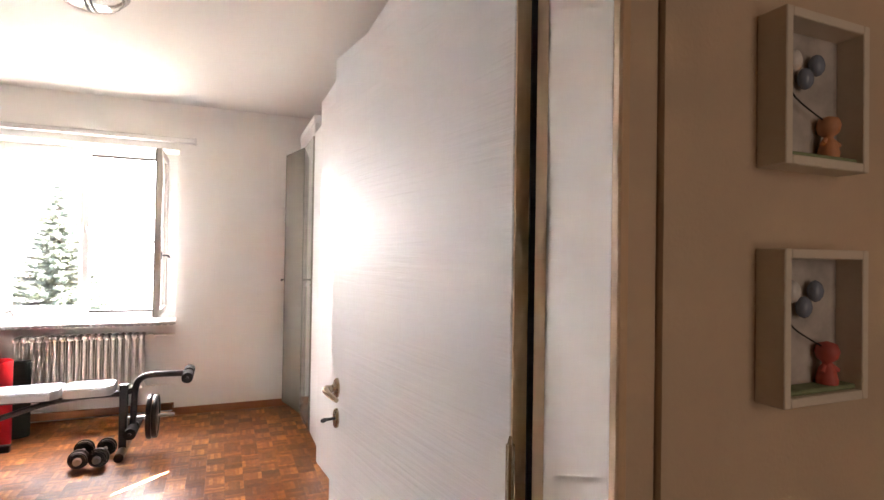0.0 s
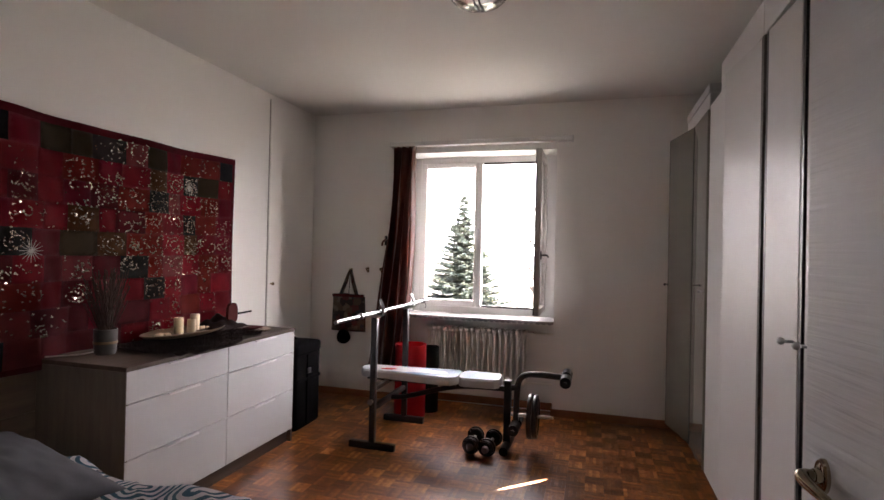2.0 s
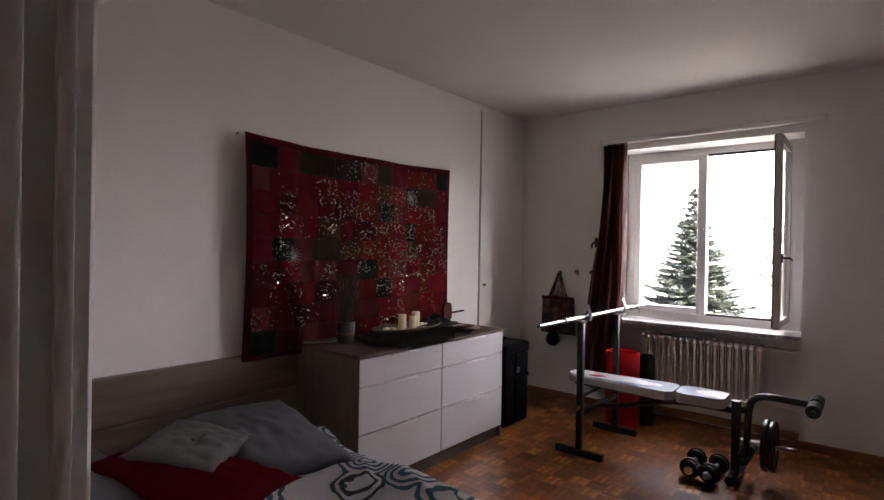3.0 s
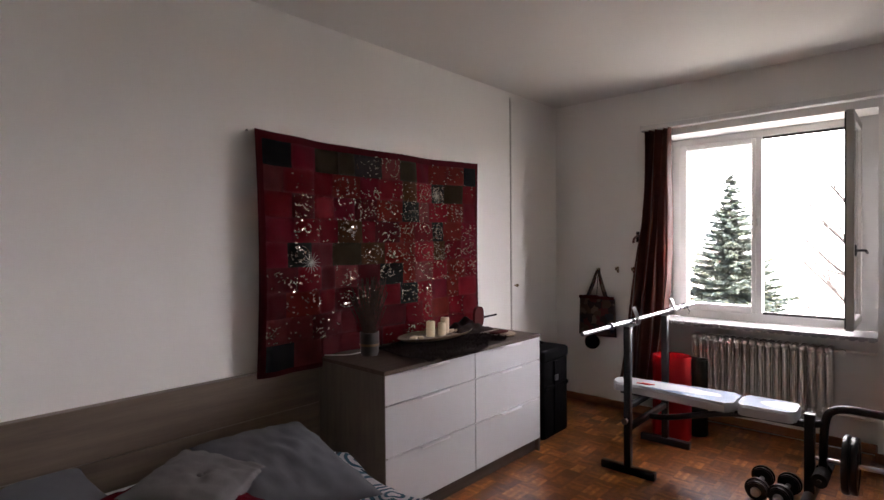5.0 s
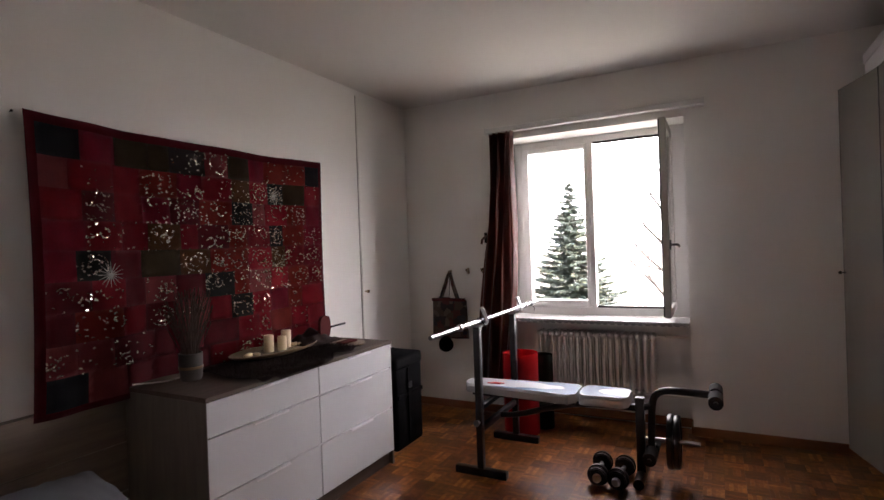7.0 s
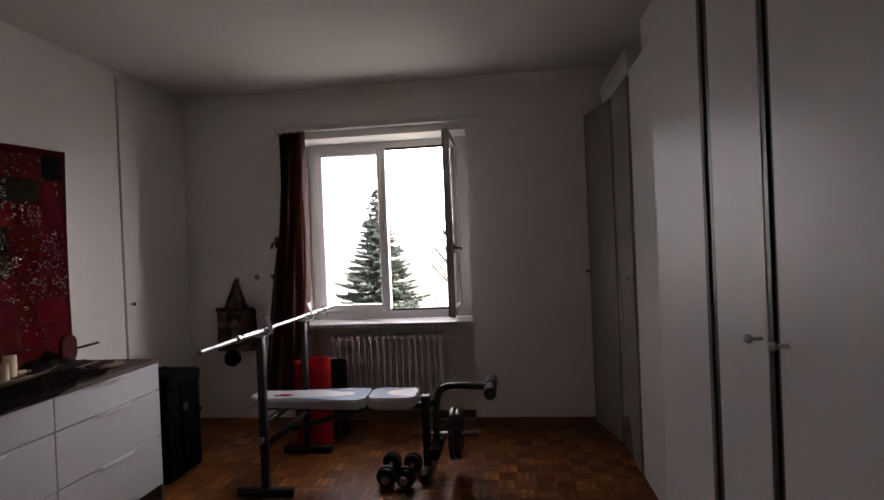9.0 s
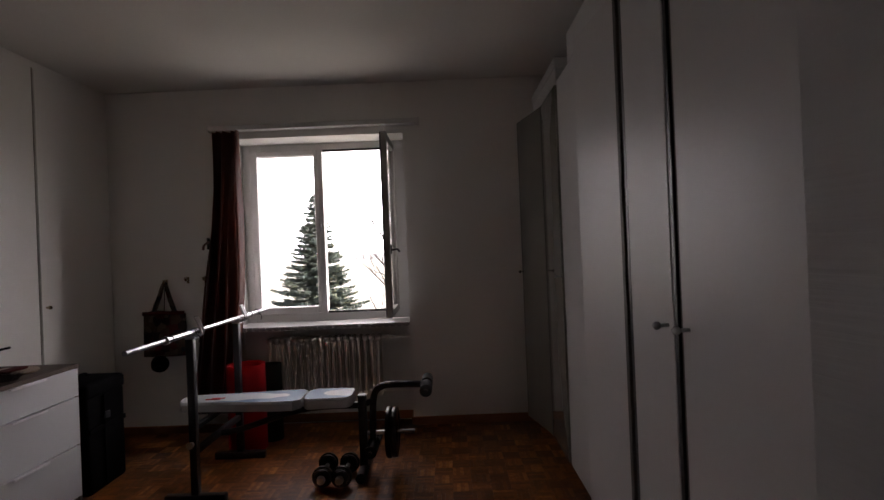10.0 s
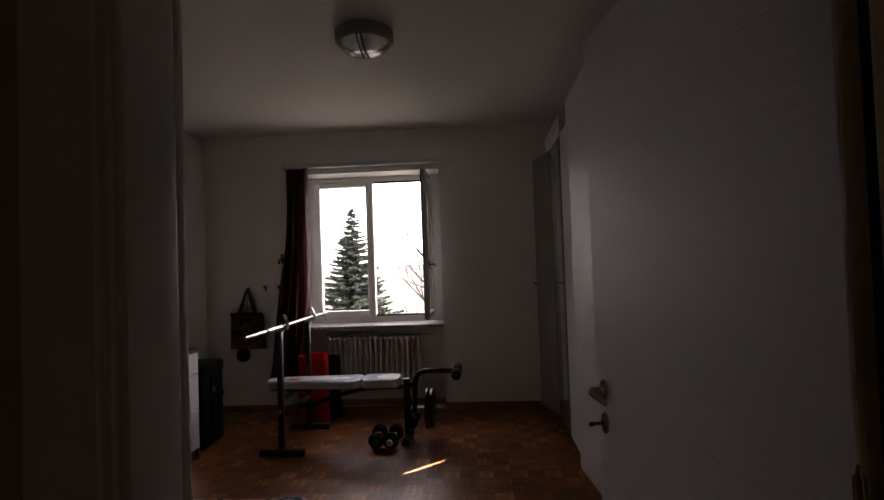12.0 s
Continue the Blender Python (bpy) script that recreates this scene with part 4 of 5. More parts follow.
def pad(bm, x0, x1, w0, w1, z0, z1, r=0.05):
    """A padded board whose width runs from w0 to w1 along x, with rounded corners."""
    n = 20
    prof = []
    for k in range(n + 1):
        u = k / n
        x = x0 + (x1 - x0) * u
        w = w0 + (w1 - w0) * (3 * u * u - 2 * u ** 3)
        e = min(x - x0, x1 - x)
        if e < r:
            w -= 2 * (r - math.sqrt(max(r * r - (r - e) ** 2, 0)))
        prof.append((x, max(w, 0.05)))
    rings = []
    c = 0.014
    for x, w in prof:
        h = w / 2
        pts = [(-h, z0), (h, z0), (h, z1 - c), (h - c, z1), (0, z1 + 0.004), (-h + c, z1), (-h, z1 - c)]
        rings.append([bm.verts.new((x, BYC + y, z)) for y, z in pts])
    for a, b in zip(rings, rings[1:]):
        for k in range(len(a)):
            bm.faces.new((a[k], a[(k + 1) % len(a)], b[(k + 1) % len(a)], b[k]))
    bm.faces.new(rings[0])
    bm.faces.new(rings[-1][::-1])
    return bm


def bench():
    b = thing("weight_bench", "home weight bench, dark steel frame and white blue-grey padding", "weight bench")
    for y in (3.80, 4.44):
        part("foot", bx(B(), 1.03, 1.37, y - 0.024, y + 0.024, 0.0, 0.048, 0.006, 2), M_BLACKM, b)
        up = part("upright", bx(B(), 1.18, 1.222, y - 0.021, y + 0.021, 0.046, 0.945, 0.005, 2), M_GREYM, b)
        for k in range(5):
            part("pin_hole", cy(B(), (1.201, y - 0.0225, 0.30 + 0.075 * k), (1.201, y - 0.0205, 0.30 + 0.075 * k), 0.006, seg=10), M_BLACKP, up)
        hk = B()
        for dy in (-0.012, 0.012):
            tube(hk, smooth_path([(1.222, y + dy, 0.93), (1.258, y + dy, 0.938), (1.27, y + dy, 0.955), (1.262, y + dy - 0.012, 1.0), (1.250, y + dy - 0.03, 1.045)], 5), 0.0075, 8)
        bx(hk, 1.178, 1.235, y - 0.023, y + 0.023, 0.915, 0.948, 0.004)
        part("bar_hook", hk, M_ALU, up, "bright steel hook")
    part("crossbar", bx(B(), 1.183, 1.219, 3.82, 4.42, 0.265, 0.30, 0.005, 2), M_BLACKM, b)
    part("crossbar", bx(B(), 1.183, 1.219, 3.82, 4.42, 0.40, 0.43, 0.005, 2), M_BLACKM, b)
    part("main_beam", tube(B(), smooth_path([(1.20, BYC, 0.282), (1.34, BYC, 0.30), (1.72, BYC, 0.405), (2.10, BYC, 0.425)], 6), 0.019, 10), M_BLACKM, b)
    part("pad_rail", bx(B(), 1.04, 1.73, BYC - 0.07, BYC - 0.045, 0.418, 0.442, 0.004), M_BLACKM, b)
    part("pad_rail", bx(B(), 1.04, 1.73, BYC + 0.045, BYC + 0.07, 0.418, 0.442, 0.004), M_BLACKM, b)
    kn = B()
    cy(kn, (1.20, 3.779, 0.335), (1.20, 3.745, 0.335), 0.012, 0.02, 12)
    part("adjusting_knob", kn, M_CHROME, b)
    bk = part("back_pad", pad(B(), 0.985, 1.742, 0.20, 0.30, 0.442, 0.497), M_PAD, b, "long white padded board")
    logo = B()
    bx(logo, 1.145, 1.235, BYC - 0.05, BYC - 0.038, 0.4985, 0.5035)
    bx(logo, 1.175, 1.255, BYC - 0.03, BYC - 0.018, 0.4985, 0.5035)
    part("print", logo, M_RED, bk, "red stripes")
    part("seat_pad", pad(B(), 1.758, 2.045, 0.27, 0.25, 0.442, 0.502), M_SEAT, b, "short white padded seat")
    part("seat_beam", bx(B(), 1.78, 2.10, BYC - 0.02, BYC + 0.02, 0.405, 0.442, 0.004), M_BLACKM, b)
    part("front_post", bx(B(), 2.072, 2.122, BYC - 0.025, BYC + 0.025, 0.045, 0.475, 0.006, 2), M_BLACKM, b)
    part("post_cap", bx(B(), 2.069, 2.125, BYC - 0.028, BYC + 0.028, 0.474, 0.486, 0.004), M_GREYM, b)
    ft = B()
    cy(ft, (2.097, 3.96, 0.03), (2.097, 4.30, 0.03), 0.030, seg=18)
    part("front_foot", ft, M_BLACKP, b)
    part("pivot", cy(B(), (2.12, BYC, 0.43), (2.165, BYC, 0.445), 0.02), M_BLACKM, b)
    part("lever_arm", tube(B(), smooth_path([(2.155, BYC, 0.15), (2.158, BYC, 0.30), (2.165, BYC, 0.44), (2.185, BYC, 0.505), (2.235, BYC, 0.536), (2.32, BYC, 0.541), (2.50, BYC, 0.535)], 6), 0.021, 14), M_GREYM, b)
    for x, z in ((2.158, 0.178), (2.50, 0.533)):
        r = B()
        for y0, y1 in ((BYC - 0.155, BYC - 0.022), (BYC + 0.022, BYC + 0.155)):
            cy(r, (x, y0, z), (x, y1, z), 0.037, seg=20)
        ro = part("foam_roller", r, M_FOAM, b, "black foam roller")
        part("roller_rod", cy(B(), (x, BYC - 0.172, z), (x, BYC + 0.172, z), 0.011), M_BLACKM, ro)
    part("weight_pin", cy(B(), (2.12, BYC, 0.246), (2.415, BYC, 0.250), 0.0125, seg=14), M_CHROME, b)
    # weight discs on the pin
    for x, rr in ((2.262, 0.155), (2.296, 0.150)):
        w = thing("weight_disc", "black plastic weight disc hung on the bench's pin", "weight disc", "weight discs")
        d = B()
        lathe(d, [(0.0135, -0.014), (rr * 0.45, -0.014), (rr * 0.5, -0.009), (rr * 0.82, -0.009), (rr * 0.86, -0.016), (rr * 0.97, -0.016), (rr, -0.008), (rr, 0.008), (rr * 0.97, 0.016), (rr * 0.86, 0.016), (rr * 0.82, 0.009), (rr * 0.5, 0.009), (rr * 0.45, 0.014), (0.0135, 0.014), (0.0135, -0.014)], 40)
        part("disc", d, M_BLACKP, w, smooth=35)
        w.matrix_world = pose(x, BYC, 0.248 - 0.0, 0, 90, 0)


bench()


def barbell():
    b = thing("barbell_bar", "bare chrome barbell bar resting on the bench hooks", "barbell")
    X, Z = 1.243, 0.962
    part("bar", cy(B(), (X, 3.13, Z), (X, 4.94, Z), 0.0122, seg=18), M_CHROME, b)
    for y in (3.47, 4.60):
        part("collar", cy(B(), (X, y - 0.012, Z), (X, y + 0.012, Z), 0.021, seg=18), M_CHROME, b)
    part("grip", cy(B(), (X, 3.52, Z), (X, 3.70, Z), 0.0148, seg=18), M_ALU, b, "knurled grip")
    part("grip", cy(B(), (X, 4.52, Z), (X, 4.58, Z), 0.0148, seg=18), M_ALU, b, "knurled grip")
    for y in (3.74, 4.70):
        s = B()
        pts = [(X + 0.019 * math.cos(a), y + 0.0016 * k, Z + 0.019 * math.sin(a)) for k, a in enumerate([0.5 * j for j in range(38)])]
        tube(s, pts, 0.0022, 6)
        tube(s, [pts[0], (X + 0.045, y - 0.005, Z - 0.03), (X + 0.04, y - 0.01, Z - 0.055)], 0.003, 6)
        part("spring_clip", s, M_BLACKM, b, "dark spring clip")


barbell()


def dumbbell(at, rz):
    d = thing("dumbbell", "black dumbbell with chrome ends on the floor by the bench", "dumbbell", "dumbbells")
    part("bar", cy(B(), (0, -0.17, 0), (0, 0.17, 0), 0.013, seg=14), M_CHROME, d, "chrome bar")
    for s in (-1, 1):
        for k, (y, r) in enumerate(((0.080, 0.055), (0.106, 0.061), (0.132, 0.052))):
            bm = B()
            cy(bm, (0, s * (y - 0.014), 0), (0, s * (y + 0.014), 0), r, seg=28)
            bmesh.ops.bevel(bm, geom=[e for e in bm.edges if e.calc_face_angle(0) > 1], offset=0.007, segments=2, affect="EDGES")
            part("weight", bm, M_BLACKP, d, "black weight")
        part("star_nut", cy(B(), (0, s * 0.152, 0), (0, s * 0.172, 0), 0.026, 0.022, 10), M_ALU, d, "chrome nut")
    d.matrix_world = pose(*at, 0, 0, rz)
    return d


db = dumbbell((1.872, 4.045, 0.061), 3)
copy_thing(db, pose(1.996, 4.035, 0.061, 0, 20, -3))


# ---------------------------------------------------------------- rolled mats, case, bag
def rolled_mat(name, label, material, at, r, h, turns, gap=0.006):
    m = thing(name, label, "exercise mat")
    n = int(turns * 36)
    pts = []
    for k in range(n + 1):
        a = 2 * math.pi * turns * k / n
        rr = r - (turns - turns * k / n) * gap * 1.6
        pts.append((rr * math.cos(a), rr * math.sin(a)))
    bm = grid_sheet(B(), n, 3, lambda u, v: Vector((*pts[min(int(round(u * n)), n)], h * v)), gap)
    part("rolled_sheet", bm, material, m, smooth=50)
    m.matrix_world = pose(*at)
    return m


rolled_mat("exercise_mat", "bright red foam mat rolled up and standing on end", M_RED, (1.185, 4.63, 0.0), 0.135, 0.60, 2.6)
rolled_mat("exercise_mat", "dark green foam mat rolled up behind the red one", M_GREEN, (1.30, 4.80, 0.0), 0.085, 0.56, 3.5)


def case():
    c = thing("soft_case", "tall black nylon case standing beside the chest of drawers", "case")
    x0, x1, y0, y1, h = 0.20, 0.53, 3.90, 4.26, 0.645
    bm = bx(B(), x0, x1, y0, y1, 0.0, h - 0.06, 0.022, 3)
    for v in bm.verts:
        v.co.x += 0.006 * noise.noise(v.co * 7)
    part("body", bm, M_BLACKC, c)
    part("lid", bx(B(), x0 - 0.006, x1 + 0.008, y0 - 0.006, y1 + 0.006, h - 0.085, h + 0.01, 0.028, 3), M_BLACKC, c, "padded top flap")
    part("strap", bx(B(), x1 + 0.002, x1 + 0.012, y0 + 0.14, y0 + 0.18, 0.03, h - 0.08, 0.003), M_BLACKC, c)
    part("strap", bx(B(), x1 + 0.002, x1 + 0.010, y0 + 0.01, y1 - 0.01, 0.36, 0.39, 0.003), M_BLACKC, c)
    part("buckle", bx(B(), x1 + 0.011, x1 + 0.02, y0 + 0.135, y0 + 0.185, 0.42, 0.46, 0.003), M_BLACKP, c)
    part("grip", tube(B(), smooth_path([(0.36, 4.0, h + 0.005), (0.36, 4.02, h + 0.03), (0.36, 4.14, h + 0.03), (0.36, 4.16, h + 0.005)], 5), 0.008), M_BLACKC, c, "carrying handle")


case()


def bag_material():
    m = bpy.data.materials.new("bag_patchwork")
    m.use_nodes = True
    nt = m.node_tree
    b = nt.nodes["Principled BSDF"]
    tc, vo = nt.nodes.new("ShaderNodeTexCoord"), nt.nodes.new("ShaderNodeTexVoronoi")
    vo.inputs["Scale"].default_value = 16
    vo.distance = "CHEBYCHEV"
    sep, cr = nt.nodes.new("ShaderNodeSeparateColor"), nt.nodes.new("ShaderNodeValToRGB")
    cr.color_ramp.interpolation = "CONSTANT"
    e = cr.color_ramp.elements
    e[0].color, e[1].color = (0.02, 0.011, 0.009, 1), (0.065, 0.038, 0.025, 1)
    e[1].position = 0.3
    for p, c in ((0.5, (0.075, 0.013, 0.010, 1)), (0.66, (0.02, 0.02, 0.03, 1)), (0.82, (0.10, 0.075, 0.055, 1))):
        k = e.new(p)
        k.color = c
    nt.links.new(tc.outputs["Object"], vo.inputs["Vector"])
    nt.links.new(vo.outputs["Color"], sep.inputs["Color"])
    nt.links.new(sep.outputs[0], cr.inputs["Fac"])
    nt.links.new(cr.outputs["Color"], b.inputs["Base Color"])
    b.inputs["Roughness"].default_value = 0.8
    return m


M_BAG = bag_material()


def tote():
    t = thing("tote_bag", "patterned brown cloth tote bag hanging on a wall hook", "bag")
    def f(side):
        def g(u, v):
            a = 2 * u - 1
            z = 0.62 + 0.345 * v + 0.012 * math.sin(5 * u) * v
            w = 0.165 + 0.012 * (1 - v)
            bulge = 0.05 * (1 - a * a) * (1 - 0.55 * v) * (1.0 if v > 0.03 else 0.5)
            return Vector((0.435 + a * w, 4.955 + side * bulge + 0.006 * noise.noise(Vector((u * 5, v * 5, side))), z))
        return g
    bm = grid_sheet(B(), 16, 14, f(-1))
    grid_sheet(bm, 16, 14, f(0.6))
    bmesh.ops.remove_doubles(bm, verts=bm.verts, dist=0.004)
    part("bag_body", bm, M_BAG, t, smooth=180)
    part("top_band", bx(B(), 0.275, 0.598, 4.915, 4.945, 0.945, 0.972, 0.006), M_MAROON, t, "dark top band")
    for y in (4.935, 4.965):
        part("strap", tube(B(), smooth_path([(0.345, y, 0.95), (0.395, y + 0.005, 1.08), (0.436, 4.965, 1.195), (0.475, y + 0.005, 1.08), (0.52, y, 0.95)], 6), 0.011, 6), M_BAG, t, "cloth strap")
    h = thing("cap", "small black cap hanging beneath the tote bag", "cap")
    bm = B()
    bmesh.ops.create_icosphere(bm, subdivisions=3, radius=0.068, matrix=Matrix.Translation((0.40, 4.925, 0.565)) @ Matrix.Diagonal((1, 0.85, 0.95, 1)))
    for v in bm.verts:
        v.co += 0.012 * noise.noise(v.co * 12) * (v.co - Vector((0.4, 4.925, 0.565))).normalized()
    part("crown", bm, M_BLACKC, h, smooth=180)
    part("cord", tube(B(), smooth_path([(0.40, 4.93, 0.62), (0.41, 4.955, 0.68), (0.43, 4.985, 1.20)], 6), 0.003, 6), M_BLACKC, h)


tote()


def wall_hook(x, z):
    h = thing("wall_hook", "small metal coat hook screwed to the wall", "hook", "coat hooks")
    part("plate", bx(B(), -0.010, 0.010, 4.992, 5.0, -0.026, 0.026, 0.003), M_BRASS, h)
    part("peg", tube(B(), smooth_path([(0, 4.994, 0.005), (0, 4.965, 0.0), (0, 4.955, 0.010), (0, 4.955, 0.022)], 5), 0.009, 8), M_BRASS, h)
    h.location = (x, 0, z)
    return h


hk0 = wall_hook(0.436, 1.19)
copy_thing(hk0, pose(0.607, 0, 1.205))
copy_thing(hk0, pose(0.748, 0, 1.205))


# ---------------------------------------------------------------- ceiling lamp
def lamp():
    l = thing("ceiling_lamp", "round flush ceiling lamp with a clear glass bowl, unlit", "ceiling lamp")
    c = (2.11, 2.84, 0)
    part("base_ring", lathe(B(), [(0.0, 2.699), (0.150, 2.699), (0.163, 2.688), (0.163, 2.640), (0.150, 2.624), (0.136, 2.626), (0.132, 2.640), (0.0, 2.642)], 48, c), M_LAMPRING, l, "white metal ring with chamfered edges, coloured grey for its backlit shade", 35)
    part("glass_bowl", lathe(B(), [(0.140, 2.627), (0.136, 2.606), (0.112, 2.584), (0.072, 2.573), (0.03, 2.569), (0.0, 2.568), (0.0, 2.572), (0.03, 2.573), (0.070, 2.577), (0.108, 2.588), (0.131, 2.608), (0.134, 2.627)], 48, c), M_LAMPGLASS, l, "clear glass bowl", 60)
    # plate added behind the glass so that the bowl looks bright
    part("reflector", lathe(B(), [(0.0, 2.636), (0.128, 2.636), (0.128, 2.639), (0.0, 2.639)], 40, c), M_FRAME, l, "unseen white plate added to brighten the bowl")
    for dx in (-0.012, 0.012):
        part("clamp", tube(B(), smooth_path([(c[0] + dx, c[1] - 0.145, 2.63), (c[0] + dx, c[1] - 0.134, 2.60), (c[0] + dx, c[1], 2.562), (c[0] + dx, c[1] + 0.134, 2.60), (c[0] + dx, c[1] + 0.145, 2.63)], 6), 0.005, 6), M_GREYM, l, "dark clamp wire")
    bm = B()
    lathe(bm, [(0.0, 2.590), (0.016, 2.592), (0.024, 2.602), (0.022, 2.618), (0.014, 2.636)], 16, c)
    part("bulb", bm, M_FRAME, l, "white bulb", 60)


lamp()


# ---------------------------------------------------------------- things on the chest of drawers
TOP = 0.813


def vase():
    v = thing("vase", "stoneware vase with dry twigs on the chest of drawers", "vase")
    c = (0.235, 2.53, TOP)
    part("pot", lathe(B(), [(0.0, 0.0), (0.046, 0.0), (0.05, 0.01), (0.054, 0.08), (0.055, 0.13), (0.051, 0.131), (0.049, 0.08), (0.045, 0.014), (0.0, 0.012)], 28, c), M_CLAY, v, "grey clay pot", 50)
    part("band", lathe(B(), [(0.0545, 0.055), (0.0558, 0.058), (0.0562, 0.066), (0.0552, 0.069)], 28, c), M_PLATE, v, "raffia band")
    rng = random.Random(3)
    for k in range(110):
        a, s = rng.uniform(0, 6.28), rng.uniform(0.2, 1.0)
        h = rng.uniform(0.26, 0.45)
        tip = (c[0] + s * 0.10 * math.cos(a), c[1] + s * 0.13 * math.sin(a), TOP + h)
        mid = (c[0] + s * 0.040 * math.cos(a + 0.3), c[1] + s * 0.05 * math.sin(a + 0.2), TOP + 0.45 * h)
        bm = tube(B(), smooth_path([(c[0] + 0.02 * math.cos(a), c[1] + 0.02 * math.sin(a), TOP + 0.02), mid, tip], 4), 0.0018, 5)
        if k % 2:
            for q in range(5):
                f = 0.6 + 0.08 * q
                p = Vector(mid).lerp(Vector(tip), f)
                cy(bm, p, p + Vector((0.010 * math.cos(q * 2.1), 0.010 * math.sin(q * 2.1), 0.02)), 0.0026, 0.0008, 5)
        part("twig", bm, M_TWIG, v, smooth=60)


vase()


def fur():
    f_ = thing("fur_runner", "dark brown fur runner draped over the chest's front edge", "runner")
    def f(u, v):
        y = 2.60 + 0.86 * u + 0.02 * math.sin(7 * v)
        s = 0.12 + (0.455 + 0.11 * math.sin(math.pi * min(1, 1.25 * u)) ** 2) * v + 0.02 * math.sin(6 * u + 1) + (0.012 * math.sin(17 * u) + 0.018 * math.sin(31 * u + 1) * v)
        over = min(0.022, max(0.0, s - 0.600))
        x = min(s, 0.600) + 0.012 * min(1, over / 0.01)
        z = TOP + 0.012 - over + 0.008 * noise.noise(Vector((u * 9, v * 7, 2)))
        return Vector((x, y, z))
    part("pelt", grid_sheet(B(), 60, 40, f, 0.010), M_FUR, f_, smooth=180)
    rng = random.Random(9)
    bm = B()
    for k in range(9000):
        u, v = rng.random(), rng.random() ** 0.7
        p = f(u, v) + Vector((0, 0, 0.001))
        d = Vector((rng.uniform(-0.4, 0.9), rng.uniform(-0.7, 0.7), rng.uniform(0.1, 0.8))).normalized() * rng.uniform(0.014, 0.036)
        s = Vector((-d.y, d.x, 0)).normalized() * 0.0012
        bm.faces.new([bm.verts.new(q) for q in (p - s, p + s, p + d)])
    tagged(part("hair", bm, M_FUR, f_, "tufts of fur", None), kind="stuff")


fur()


def tray():
    t = thing("tray", "oval bronze-rimmed tray on the fur runner", "tray")
    bm = lathe(B(), [(0.0, 0.0), (0.70, 0.0), (0.92, 0.012), (1.0, 0.026), (0.985, 0.029), (0.90, 0.017), (0.69, 0.006), (0.0, 0.006)], 56)
    for v in bm.verts:
        v.co = Vector((0.225 + v.co.x * 0.145, 3.10 + v.co.y * 0.32, TOP + 0.022 + v.co.z))
    part("dish", bm, M_PLATE, t, smooth=50)
    for y, x, h, r in ((3.07, 0.20, 0.098, 0.028), (3.15, 0.225, 0.082, 0.026), (3.225, 0.185, 0.105, 0.029)):
        c = thing("candle", "cream pillar candle standing on the tray", "candle", "candles")
        z = TOP + 0.029
        part("wax", lathe(B(), [(0, 0), (r, 0), (r, h - 0.004), (r - 0.004, h), (r * 0.6, h - 0.005), (0, h - 0.007)], 24, (x, y, z)), M_WAX, c, smooth=50)
        part("wick", cy(B(), (x, y, z + h - 0.008), (x + 0.002, y, z + h + 0.008), 0.0012, seg=6), M_BLACKP, c)
    rng = random.Random(4)
    for k in range(6):
        s = thing("shell", "small pale shell lying on the tray", "shell", "shells")
        bm = B()
        bmesh.ops.create_icosphere(bm, subdivisions=2, radius=0.022, matrix=Matrix.Translation((0.24 + rng.uniform(-0.05, 0.05), (2.90 + 0.025 * k) if k < 3 else 3.26 + 0.02 * (k - 3), TOP + 0.040)) @ Matrix.Diagonal((1, 1.2, 0.55, 1)))
        for v in bm.verts:
            v.co += Vector((1, 1, 1)) * 0.004 * noise.noise(v.co * 60)
        part("shell_body", bm, M_WAX, s, smooth=70)


tray()


